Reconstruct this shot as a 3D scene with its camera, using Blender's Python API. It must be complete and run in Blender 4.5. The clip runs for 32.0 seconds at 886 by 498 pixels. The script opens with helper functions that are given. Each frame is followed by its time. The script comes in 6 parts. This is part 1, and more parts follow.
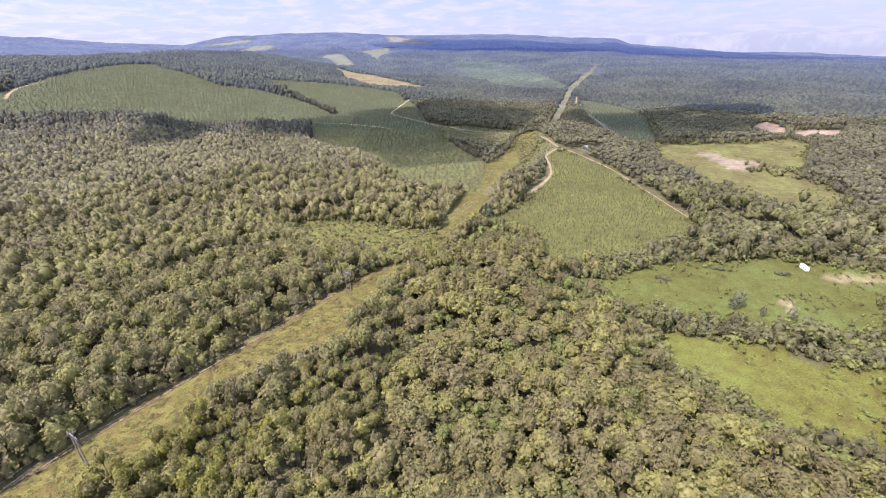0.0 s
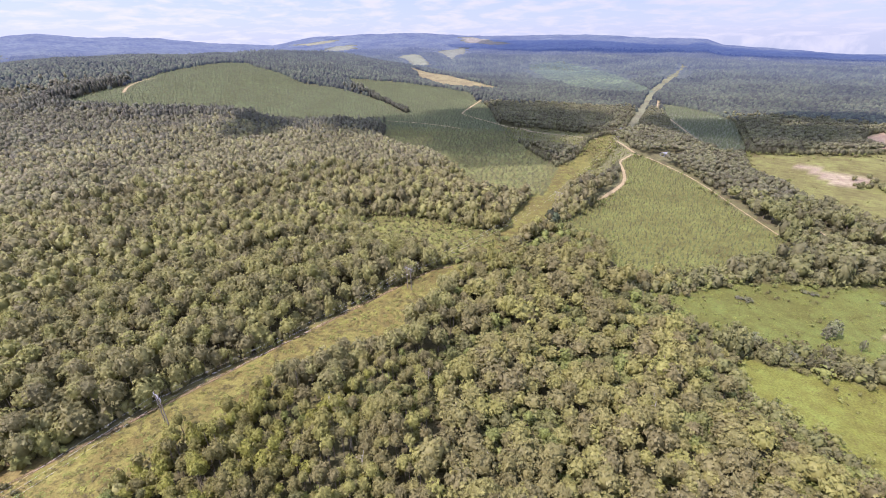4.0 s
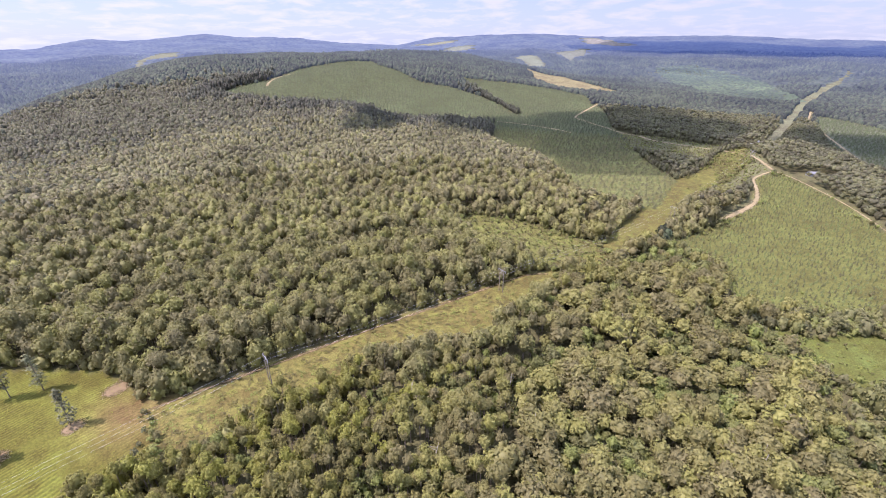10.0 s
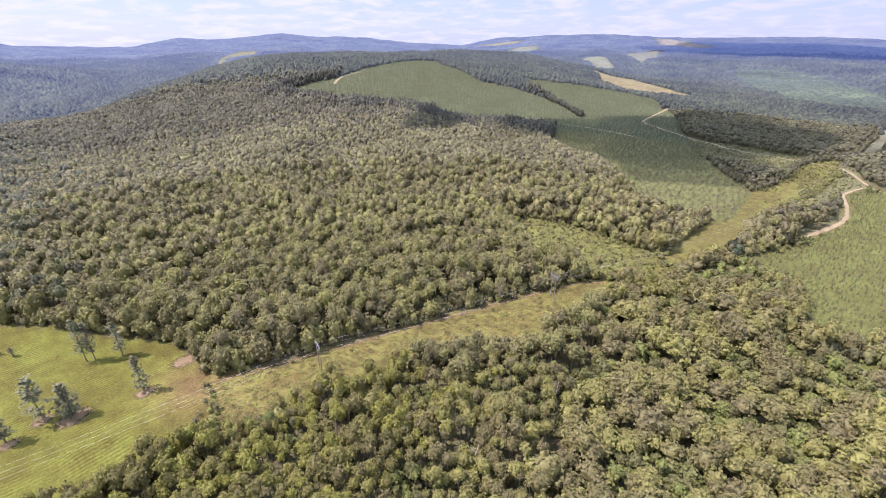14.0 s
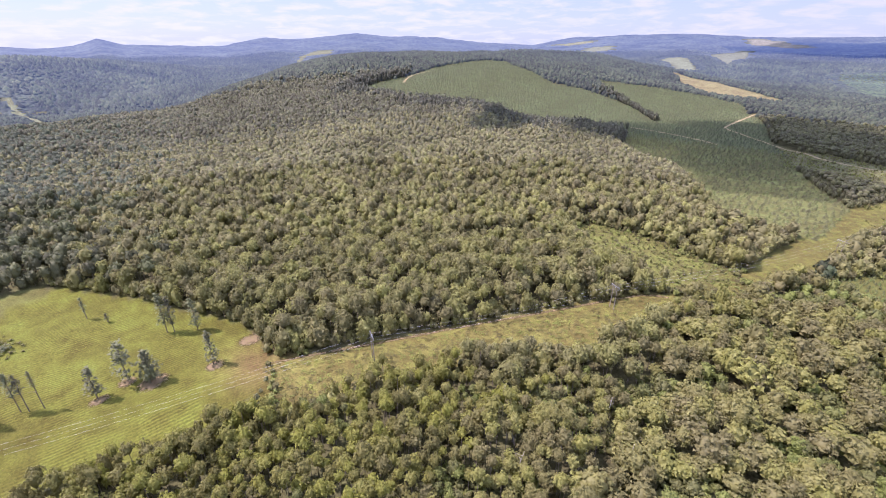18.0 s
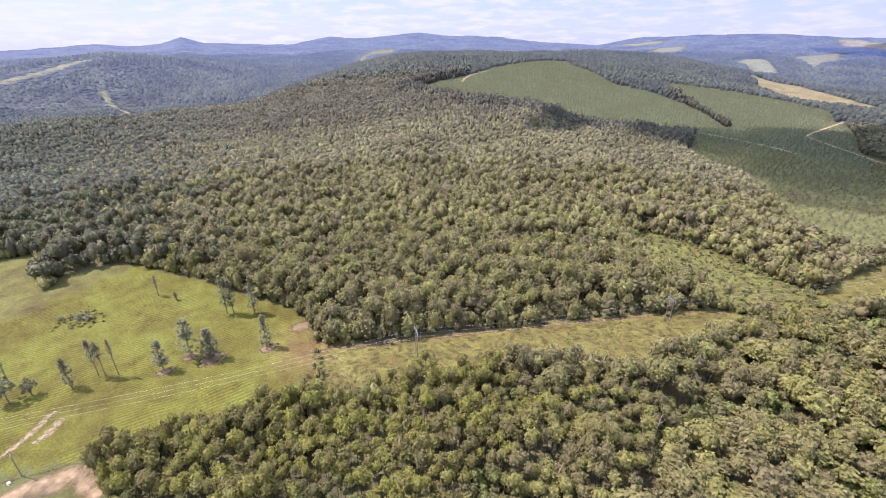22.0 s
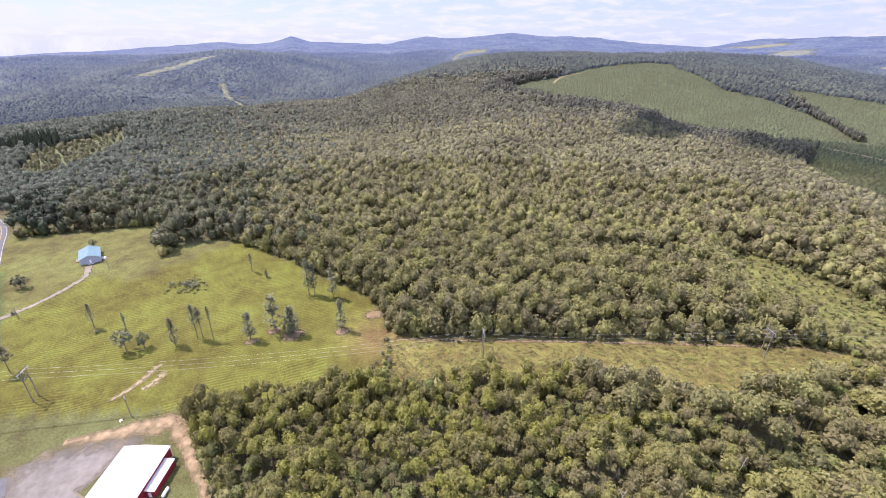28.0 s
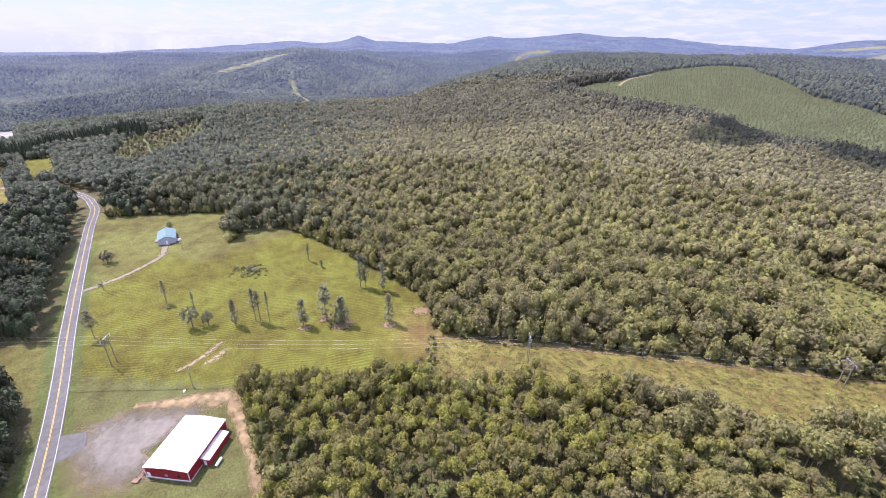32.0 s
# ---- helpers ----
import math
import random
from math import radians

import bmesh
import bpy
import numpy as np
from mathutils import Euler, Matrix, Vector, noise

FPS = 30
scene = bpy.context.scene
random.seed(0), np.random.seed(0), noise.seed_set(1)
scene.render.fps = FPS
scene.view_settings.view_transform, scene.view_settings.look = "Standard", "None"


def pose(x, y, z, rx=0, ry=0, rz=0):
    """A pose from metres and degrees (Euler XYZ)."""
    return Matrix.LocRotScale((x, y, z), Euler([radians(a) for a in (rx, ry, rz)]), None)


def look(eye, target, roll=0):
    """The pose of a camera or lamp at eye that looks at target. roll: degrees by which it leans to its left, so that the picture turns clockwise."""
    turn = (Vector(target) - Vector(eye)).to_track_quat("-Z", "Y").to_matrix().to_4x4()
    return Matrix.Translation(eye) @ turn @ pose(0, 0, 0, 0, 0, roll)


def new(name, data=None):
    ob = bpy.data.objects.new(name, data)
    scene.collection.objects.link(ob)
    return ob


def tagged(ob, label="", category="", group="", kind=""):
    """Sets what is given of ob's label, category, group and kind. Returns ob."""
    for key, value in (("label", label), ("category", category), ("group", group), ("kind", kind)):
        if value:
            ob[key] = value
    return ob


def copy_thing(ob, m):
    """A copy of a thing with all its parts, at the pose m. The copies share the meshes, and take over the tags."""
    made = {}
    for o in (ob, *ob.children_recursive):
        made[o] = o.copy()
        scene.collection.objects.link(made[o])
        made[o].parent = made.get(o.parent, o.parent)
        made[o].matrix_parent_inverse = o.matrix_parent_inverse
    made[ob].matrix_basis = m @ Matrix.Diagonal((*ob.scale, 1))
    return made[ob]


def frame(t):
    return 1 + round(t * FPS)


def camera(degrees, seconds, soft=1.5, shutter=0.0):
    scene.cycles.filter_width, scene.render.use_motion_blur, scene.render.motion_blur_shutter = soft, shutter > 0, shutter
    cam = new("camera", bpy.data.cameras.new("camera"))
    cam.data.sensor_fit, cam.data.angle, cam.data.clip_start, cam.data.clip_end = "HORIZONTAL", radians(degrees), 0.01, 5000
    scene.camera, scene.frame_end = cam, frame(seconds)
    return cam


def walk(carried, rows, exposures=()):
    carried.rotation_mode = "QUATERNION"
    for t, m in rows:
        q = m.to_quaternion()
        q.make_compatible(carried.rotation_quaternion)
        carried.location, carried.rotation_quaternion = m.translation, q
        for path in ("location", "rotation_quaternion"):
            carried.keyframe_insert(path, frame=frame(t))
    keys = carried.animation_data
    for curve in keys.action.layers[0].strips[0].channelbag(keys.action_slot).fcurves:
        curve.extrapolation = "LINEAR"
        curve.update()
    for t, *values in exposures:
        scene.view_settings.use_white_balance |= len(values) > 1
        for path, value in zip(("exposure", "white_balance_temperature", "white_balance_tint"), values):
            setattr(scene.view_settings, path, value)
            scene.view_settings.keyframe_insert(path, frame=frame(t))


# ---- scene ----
cam = camera(90.66, 32.0, soft=1.0)
# seconds, turn to the left, tilt down, lean; the camera hovers in one place
TURN = (
        (0, -0.00, 25.54, -0.75), (0.5, 1.13, 25.50, -0.74), (1, 2.23, 25.47, -0.73), (1.5, 3.42, 25.45, -0.76), (2, 4.59, 25.42, -0.78), (2.5, 5.56, 25.41, -0.78),
        (3, 6.72, 25.40, -0.77), (3.5, 7.94, 25.39, -0.76), (5.5, 12.01, 25.36, -0.71), (6, 13.50, 25.35, -0.70), (6.5, 14.64, 25.32, -0.68), (7, 15.84, 25.29, -0.65),
        (7.5, 17.34, 25.27, -0.66), (8, 18.49, 25.24, -0.67), (8.5, 19.15, 25.23, -0.62), (9, 19.76, 25.23, -0.58), (9.5, 20.95, 25.21, -0.51), (10, 22.71, 25.19, -0.43),
        (10.5, 23.62, 25.19, -0.40), (11, 24.47, 25.18, -0.36), (11.5, 25.41, 25.18, -0.32), (12, 26.26, 25.17, -0.27), (12.5, 27.36, 25.18, -0.22), (13, 28.39, 25.18, -0.17),
        (13.5, 29.33, 25.16, -0.13), (14, 30.24, 25.15, -0.09), (14.5, 31.06, 25.15, -0.07), (16.5, 35.89, 25.16, -0.01), (17, 36.78, 25.16, 0.00), (17.5, 37.59, 25.16, 0.01),
        (18, 38.48, 25.17, 0.01), (18.5, 39.39, 25.21, 0.07), (19, 40.54, 25.25, 0.14), (19.5, 41.66, 25.27, 0.15), (20, 42.23, 25.29, 0.16), (20.5, 42.83, 25.27, 0.17),
        (21, 43.67, 25.24, 0.17), (21.5, 44.49, 25.24, 0.21), (22, 45.53, 25.24, 0.25), (22.5, 46.21, 25.23, 0.26), (23, 47.19, 25.23, 0.27), (23.5, 48.36, 25.26, 0.30),
        (24, 49.71, 25.28, 0.33), (24.5, 50.80, 25.30, 0.39), (25, 51.22, 25.33, 0.44), (25.5, 51.63, 25.32, 0.48), (27.5, 55.39, 25.30, 0.66), (28, 56.33, 25.30, 0.70),
        (28.5, 57.08, 25.29, 0.72), (29, 58.11, 25.27, 0.75), (29.5, 58.66, 25.27, 0.81), (30, 59.43, 25.28, 0.87), (30.5, 60.15, 25.29, 0.93), (31, 60.89, 25.30, 0.98),
        (31.5, 62.22, 25.36, 1.00), (32, 63.65, 25.42, 1.02),
        )


def aim(turn, tilt):
    a, b = radians(turn), radians(tilt)
    return (-math.sin(a) * math.cos(b), math.cos(a) * math.cos(b), 125.0 - math.sin(b))


walk(cam, [(t, look((0, 0, 125.0), aim(turn, tilt), lean)) for t, turn, tilt, lean in TURN],
     exposures=((0.0, 1.10, 6030, 36), (32.0, 1.10, 6030, 36)))

# ---- light ----
SUN_TURN, SUN_UP = 123.0, 58.0
world = bpy.data.worlds.new("sky")
scene.world = world
world.use_nodes = True
wt = world.node_tree
wt.nodes.clear()


def link(tree, a, b):
    tree.links.new(a, b)


def sky_world():
    n = wt.nodes
    sky = n.new("ShaderNodeTexSky")
    sky.sky_type = "NISHITA"
    sky.sun_disc = False
    sky.sun_elevation, sky.sun_rotation = radians(SUN_UP), radians(-SUN_TURN)
    sky.air_density, sky.dust_density, sky.altitude = 1.0, 0.6, 300
    back = n.new("ShaderNodeBackground")
    back.inputs["Strength"].default_value = 0.083
    geo = n.new("ShaderNodeTexCoord")
    sep = n.new("ShaderNodeSeparateXYZ")
    link(wt, geo.outputs["Generated"], sep.inputs[0])
    lift = n.new("ShaderNodeMath"); lift.operation = "ADD"; lift.inputs[1].default_value = 0.16
    up = n.new("ShaderNodeMath"); up.operation = "MAXIMUM"; up.inputs[1].default_value = 0.0
    link(wt, sep.outputs["Z"], up.inputs[0]); link(wt, up.outputs[0], lift.inputs[0])
    scale = n.new("ShaderNodeVectorMath"); scale.operation = "DIVIDE"
    join = n.new("ShaderNodeCombineXYZ")
    for k in range(3):
        link(wt, lift.outputs[0], join.inputs[k])
    link(wt, geo.outputs["Generated"], scale.inputs[0]); link(wt, join.outputs[0], scale.inputs[1])
    puff = n.new("ShaderNodeTexNoise")
    puff.inputs["Scale"].default_value, puff.inputs["Detail"].default_value, puff.inputs["Roughness"].default_value = 3.6, 8, 0.58
    link(wt, scale.outputs[0], puff.inputs["Vector"])
    puff.inputs["Distortion"].default_value = 0.3
    ramp = n.new("ShaderNodeValToRGB")
    ramp.color_ramp.elements[0].position, ramp.color_ramp.elements[1].position = 0.45, 0.64
    link(wt, puff.outputs["Fac"], ramp.inputs[0])
    mix = n.new("ShaderNodeMix"); mix.data_type = "RGBA"
    link(wt, ramp.outputs[0], mix.inputs[0])
    pale = n.new("ShaderNodeMix"); pale.data_type = "RGBA"     # summer haze over the whole sky
    pale.inputs[0].default_value, pale.inputs[7].default_value = 0.75, (2.95, 3.78, 4.85, 1)
    link(wt, sky.outputs[0], pale.inputs[6])
    link(wt, pale.outputs[2], mix.inputs[6])
    mix.inputs[7].default_value = (4.45, 4.85, 5.05, 1)
    toward = n.new("ShaderNodeVectorMath"); toward.operation = "DOT_PRODUCT"      # brighter on the sun's side
    toward.inputs[1].default_value = (-math.sin(radians(SUN_TURN - 35)), math.cos(radians(SUN_TURN - 35)), 0)
    link(wt, geo.outputs["Generated"], toward.inputs[0])
    side = n.new("ShaderNodeMapRange")
    side.inputs[1].default_value, side.inputs[2].default_value, side.inputs[3].default_value, side.inputs[4].default_value = -0.2, 1.0, 0.95, 1.12
    link(wt, toward.outputs["Value"], side.inputs[0])
    glare = n.new("ShaderNodeVectorMath"); glare.operation = "SCALE"
    high = n.new("ShaderNodeMapRange")                       # sky overhead, out of view, brightened to fill the shadows
    high.inputs[1].default_value, high.inputs[2].default_value, high.inputs[3].default_value, high.inputs[4].default_value = 0.12, 0.6, 1.0, 2.75
    link(wt, sep.outputs["Z"], high.inputs[0])
    both = n.new("ShaderNodeMath"); both.operation = "MULTIPLY"
    link(wt, side.outputs[0], both.inputs[0]); link(wt, high.outputs[0], both.inputs[1])
    link(wt, mix.outputs[2], glare.inputs[0]); link(wt, both.outputs[0], glare.inputs["Scale"])
    link(wt, glare.outputs[0], back.inputs["Color"])
    out = n.new("ShaderNodeOutputWorld")
    link(wt, back.outputs[0], out.inputs[0])


sky_world()
sun = new("sun", bpy.data.lights.new("sun", "SUN"))
sun.data.energy, sun.data.angle, sun.data.color = 4.4, radians(0.6), (1.0, 0.95, 0.86)
SUN_WAY = Vector((-math.sin(radians(SUN_TURN)) * math.cos(radians(SUN_UP)), math.cos(radians(SUN_TURN)) * math.cos(radians(SUN_UP)), math.sin(radians(SUN_UP))))
sun.matrix_world = look(SUN_WAY * 900, (0, 0, 0))


# ---- materials ----
def mat(name, stops, scale=1.0, detail=5.0, rough=0.9, bump=0.0, bump_scale=None, metal=0.0, coarse=None, tone=None, leafy=0.0, own=False, worn=0.0, fade=(0.72, 0.98)):
    """Noise-coloured surface: stops is a list of (position, rgb); coarse: (scale, amount) of a second, wide variation of the value."""
    m = bpy.data.materials.new(name)
    m.use_nodes = True
    t = m.node_tree
    b = t.nodes["Principled BSDF"]
    b.inputs["Roughness"].default_value, b.inputs["Metallic"].default_value = rough, metal
    b.inputs["Specular IOR Level"].default_value = 0.25 if metal == 0 else 0.5
    pos = t.nodes.new("ShaderNodeNewGeometry")
    grain = t.nodes.new("ShaderNodeTexNoise")
    grain.inputs["Scale"].default_value, grain.inputs["Detail"].default_value = scale, detail
    link(t, pos.outputs["Position"], grain.inputs["Vector"])
    ramp = t.nodes.new("ShaderNodeValToRGB")
    e = ramp.color_ramp.elements
    while len(e) < len(stops):
        e.new(0.5)
    for k, (p, c) in enumerate(stops):
        e[k].position, e[k].color = p, (*c, 1)
    link(t, grain.outputs["Fac"], ramp.inputs[0])
    colour = ramp.outputs[0]
    if coarse:
        wide = t.nodes.new("ShaderNodeTexNoise")
        wide.inputs["Scale"].default_value, wide.inputs["Detail"].default_value = coarse[0], 3
        link(t, pos.outputs["Position"], wide.inputs["Vector"])
        colour = vary(t, colour, wide.outputs["Fac"], coarse[1])
    if tone:
        at = t.nodes.new("ShaderNodeAttribute")
        at.attribute_name = "tone"
        fac = at.outputs["Fac"]
        if own:
            fac = t.nodes.new("ShaderNodeObjectInfo").outputs["Random"]
        colour = vary(t, colour, fac, tone[0], tone[1], 0.08)
    if leafy > 0.3:                                      # each spray of leaves has its own value
        colour = vary(t, colour, pos.outputs["Random Per Island"], 0.17)
    link(t, colour, b.inputs["Base Color"])
    if bump:
        fine = t.nodes.new("ShaderNodeTexNoise")
        fine.inputs["Scale"].default_value, fine.inputs["Detail"].default_value = bump_scale or scale * 4, 4
        link(t, pos.outputs["Position"], fine.inputs["Vector"])
        bp = t.nodes.new("ShaderNodeBump")
        bp.inputs["Strength"].default_value, bp.inputs["Distance"].default_value = min(bump, 1.0), 0.2
        link(t, fine.outputs["Fac"], bp.inputs["Height"])
        link(t, bp.outputs[0], b.inputs["Normal"])
    if leafy:
        thin = t.nodes.new("ShaderNodeBsdfTranslucent")
        both = t.nodes.new("ShaderNodeMixShader")
        both.inputs[0].default_value = leafy
        link(t, colour, thin.inputs["Color"])
        link(t, b.outputs[0], both.inputs[1]); link(t, thin.outputs[0], both.inputs[2])
        link(t, both.outputs[0], t.nodes["Material Output"].inputs["Surface"])
    if worn:
        rim = t.nodes.new("ShaderNodeAttribute")
        rim.attribute_name = "edge"
        eat = t.nodes.new("ShaderNodeTexNoise")
        eat.inputs["Scale"].default_value, eat.inputs["Detail"].default_value = worn, 6
        link(t, pos.outputs["Position"], eat.inputs["Vector"])
        both = t.nodes.new("ShaderNodeMath"); both.operation = "ADD"
        link(t, rim.outputs["Fac"], both.inputs[0]); link(t, eat.outputs["Fac"], both.inputs[1])
        cut = t.nodes.new("ShaderNodeMapRange")
        cut.inputs[1].default_value, cut.inputs[2].default_value = fade
        link(t, both.outputs[0], cut.inputs[0])
        gone = t.nodes.new("ShaderNodeBsdfTransparent")
        over = t.nodes.new("ShaderNodeMixShader")
        link(t, cut.outputs[0], over.inputs[0]); link(t, gone.outputs[0], over.inputs[1]); link(t, b.outputs[0], over.inputs[2])
        link(t, over.outputs[0], t.nodes["Material Output"].inputs["Surface"])
    return m


def vary(t, colour, fac, amount, hue=0.0, rich=0.0):
    """Value (and hue) of a colour, swung by a factor around its middle."""
    hsv = t.nodes.new("ShaderNodeHueSaturation")
    mr = t.nodes.new("ShaderNodeMapRange")
    mr.inputs[1].default_value, mr.inputs[2].default_value = 0.25, 0.75
    mr.inputs[3].default_value, mr.inputs[4].default_value = 1 - amount, 1 + amount
    link(t, fac, mr.inputs[0])
    link(t, mr.outputs[0], hsv.inputs["Value"])
    if hue:
        mh = t.nodes.new("ShaderNodeMapRange")
        lo, hi = hue if isinstance(hue, tuple) else (-hue, hue)
        mh.inputs[3].default_value, mh.inputs[4].default_value = 0.5 + lo, 0.5 + hi
        link(t, fac, mh.inputs[0])
        link(t, mh.outputs[0], hsv.inputs["Hue"])
    if rich:
        ms = t.nodes.new("ShaderNodeMapRange")
        ms.inputs[3].default_value, ms.inputs[4].default_value = 1 - rich, 1 + rich
        link(t, fac, ms.inputs[0])
        link(t, ms.outputs[0], hsv.inputs["Saturation"])
    link(t, colour, hsv.inputs["Color"])
    return hsv.outputs[0]


def plain(name, rgb, rough=0.7, metal=0.0, dirt=0.18, scale=0.8):
    lo, hi = [c * (1 - dirt) for c in rgb], [min(c * (1 + dirt), 0.95) for c in rgb]
    return mat(name, [(0.3, lo), (0.7, hi)], scale=scale, rough=rough, metal=metal, bump=0.05)


# dark grain slightly bluer, light grain yellower, imitating shade and sun on leaves
OLIVE = [(0.28, (0.178, 0.157, 0.060)), (0.52, (0.205, 0.181, 0.067)), (0.78, (0.234, 0.207, 0.071))]
LEAF = mat("oak_leaves", [(p, (1.03 * r, 1.05 * g, 1.13 * b)) for p, (r, g, b) in OLIVE], scale=0.9, rough=0.6, coarse=(0.03, 0.10), tone=(0.15, (-0.004, 0.022)), leafy=0.42)
LEAF_OWN = mat("near_oak_leaves", OLIVE, scale=0.9, rough=0.6, coarse=(0.03, 0.10), tone=(0.15, (-0.004, 0.022)), leafy=0.42, own=True)


def wood_leaves(name, mid, scale):
    """Leaves of one stand of the woods: mid is its green; added blue in the farther stands is painted haze."""
    # cool dark stop, warm light stop: shade and sun tints put into the grain
    return mat(name, [(0.28, (0.84 * mid[0], 0.87 * mid[1], 0.94 * mid[2])), (0.52, mid), (0.78, (1.14 * mid[0], 1.14 * mid[1], 1.02 * mid[2]))], scale=scale, rough=0.65, coarse=(0.02, 0.24), tone=(0.14, (-0.008, 0.022)), leafy=0.38)


LEAF_MID = wood_leaves("back_wood_leaves", (0.194, 0.173, 0.073), 0.6)
# bluer and greyer than the near leaves: haze painted into the colour
LEAF_FAR = wood_leaves("hazed_hill_wood_leaves", (0.198, 0.179, 0.091), 0.4)
LEAF_EAST = wood_leaves("east_wood_leaves", (0.154, 0.146, 0.060), 0.7)
LEAF_LEFT = wood_leaves("meadow_wood_leaves", (0.130, 0.129, 0.064), 0.6)
LEAF_HILL = wood_leaves("hazed_upper_wood_leaves", (0.148, 0.138, 0.084), 0.3)
LEAF_BELT = wood_leaves("dark_belt_leaves", (0.106, 0.104, 0.072), 0.3)
LEAF_VALE = wood_leaves("valley_wood_leaves", (0.134, 0.126, 0.066), 0.4)


def hazed_canopy_material(name, stops, scale, bump):
    """Far woods of the backdrop: leaf grain and broad patches; blue haze, painted as emission, grows over them with
    distance.
    """
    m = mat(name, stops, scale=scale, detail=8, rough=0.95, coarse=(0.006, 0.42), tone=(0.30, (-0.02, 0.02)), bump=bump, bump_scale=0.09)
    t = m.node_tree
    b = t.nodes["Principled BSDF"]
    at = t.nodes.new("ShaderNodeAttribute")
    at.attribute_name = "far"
    haze_glow = t.nodes.new("ShaderNodeValToRGB")
    haze_glow.color_ramp.elements.new(0.4)
    # haze painted as blue emission, stronger with distance
    for e, (p, c) in zip(haze_glow.color_ramp.elements, ((0.0, (0.004, 0.006, 0.012)), (0.35, (0.011, 0.025, 0.067)), (1.0, (0.022, 0.044, 0.138)))):
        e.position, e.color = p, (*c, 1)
    link(t, at.outputs["Fac"], haze_glow.inputs[0])
    link(t, haze_glow.outputs[0], b.inputs["Emission Color"])
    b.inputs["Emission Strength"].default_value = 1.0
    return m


FAR_CANOPY = hazed_canopy_material("hazed_far_canopy", [(0.34, (0.022, 0.027, 0.017)), (0.5, (0.038, 0.042, 0.026)), (0.66, (0.060, 0.070, 0.044))], 0.045, 1.0)
FAR_LEAF = hazed_canopy_material("hazed_far_leaves", [(0.30, (0.025, 0.030, 0.016)), (0.5, (0.038, 0.042, 0.022)), (0.70, (0.054, 0.057, 0.029))], 0.12, 0.0)
FAR_PINE = hazed_canopy_material("hazed_far_needles", [(0.30, (0.044, 0.056, 0.024)), (0.5, (0.054, 0.067, 0.029)), (0.70, (0.066, 0.078, 0.034))], 0.12, 0.0)
LEAF_PALE = mat("young_oak_leaves", OLIVE, scale=0.9, rough=0.6, coarse=(0.03, 0.10), tone=(0.15, (-0.004, 0.022)), leafy=0.42)
GREENER = [(p, (0.97 * r, 0.99 * g, 0.76 * b)) for p, (r, g, b) in OLIVE]
LEAF_GREEN = mat("green_oak_leaves", GREENER, scale=0.9, rough=0.6, coarse=(0.03, 0.10), tone=(0.15, (-0.004, 0.022)), leafy=0.42)
LEAF_GREEN_OWN = mat("near_green_leaves", GREENER, scale=0.9, rough=0.6, coarse=(0.03, 0.10), tone=(0.15, (-0.004, 0.022)), leafy=0.42, own=True)
LEAF_LOW = mat("low_growth_leaves", [(0.28, (0.136, 0.138, 0.044)), (0.52, (0.164, 0.163, 0.051)), (0.78, (0.192, 0.184, 0.058))], scale=0.9, rough=0.6, coarse=(0.03, 0.10), tone=(0.20, (-0.006, 0.03)), leafy=0.35)
# green leaves with some blue haze painted in
LEAF_WEST = mat("green_wood_leaves", [(0.28, (0.088, 0.098, 0.068)), (0.52, (0.118, 0.130, 0.086)), (0.78, (0.150, 0.160, 0.100))], scale=0.30, rough=0.8, coarse=(0.018, 0.16), tone=(0.14, (-0.018, 0.016)), leafy=0.38)
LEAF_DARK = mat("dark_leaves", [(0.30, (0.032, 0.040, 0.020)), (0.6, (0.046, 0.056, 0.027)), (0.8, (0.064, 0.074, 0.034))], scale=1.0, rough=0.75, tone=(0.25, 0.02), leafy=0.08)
LEAF_DARK_OWN = mat("pine_needles", [(0.30, (0.082, 0.084, 0.044)), (0.6, (0.124, 0.124, 0.066)), (0.8, (0.164, 0.160, 0.088))], scale=1.0, rough=0.75, tone=(0.25, 0.02), leafy=0.08, own=True)
PINE_SAPLING = mat("hill_sapling_needles", [(0.3, (0.048, 0.060, 0.028)), (0.7, (0.084, 0.094, 0.041))], scale=1.2, rough=0.8, tone=(0.15, 0.02), leafy=0.08)
SLOPE_SAPLING = mat("slope_sapling_needles", [(0.3, (0.070, 0.076, 0.028)), (0.7, (0.106, 0.108, 0.040))], scale=1.2, rough=0.8, tone=(0.15, 0.02), leafy=0.08)
SAPLING = mat("sapling_needles", [(0.3, (0.058, 0.067, 0.023)), (0.7, (0.096, 0.099, 0.032))], scale=1.2, rough=0.8, tone=(0.25, 0.03), leafy=0.08)
WEED = mat("weed_leaves", [(0.3, (0.094, 0.100, 0.024)), (0.7, (0.146, 0.130, 0.036))], scale=0.16, rough=0.85, tone=(0.3, 0.04), leafy=0.08)
SCRUB = mat("scrub_leaves", [(0.3, (0.114, 0.118, 0.036)), (0.7, (0.164, 0.158, 0.050))], scale=1.2, rough=0.8, tone=(0.25, 0.03), leafy=0.2)
LEAF_BRUSH = mat("brush_leaves", [(0.3, (0.110, 0.108, 0.036)), (0.7, (0.160, 0.148, 0.050))], scale=0.6, rough=0.8, tone=(0.25, 0.03), leafy=0.2)
TUFT = mat("grass_tufts", [(0.3, (0.092, 0.096, 0.017)), (0.7, (0.136, 0.129, 0.025))], scale=0.2, rough=0.85, tone=(0.25, 0.03), leafy=0.2)
BARK = mat("bark", [(0.3, (0.09, 0.07, 0.05)), (0.7, (0.19, 0.16, 0.13))], scale=3.0, rough=0.95, bump=0.5, bump_scale=12)
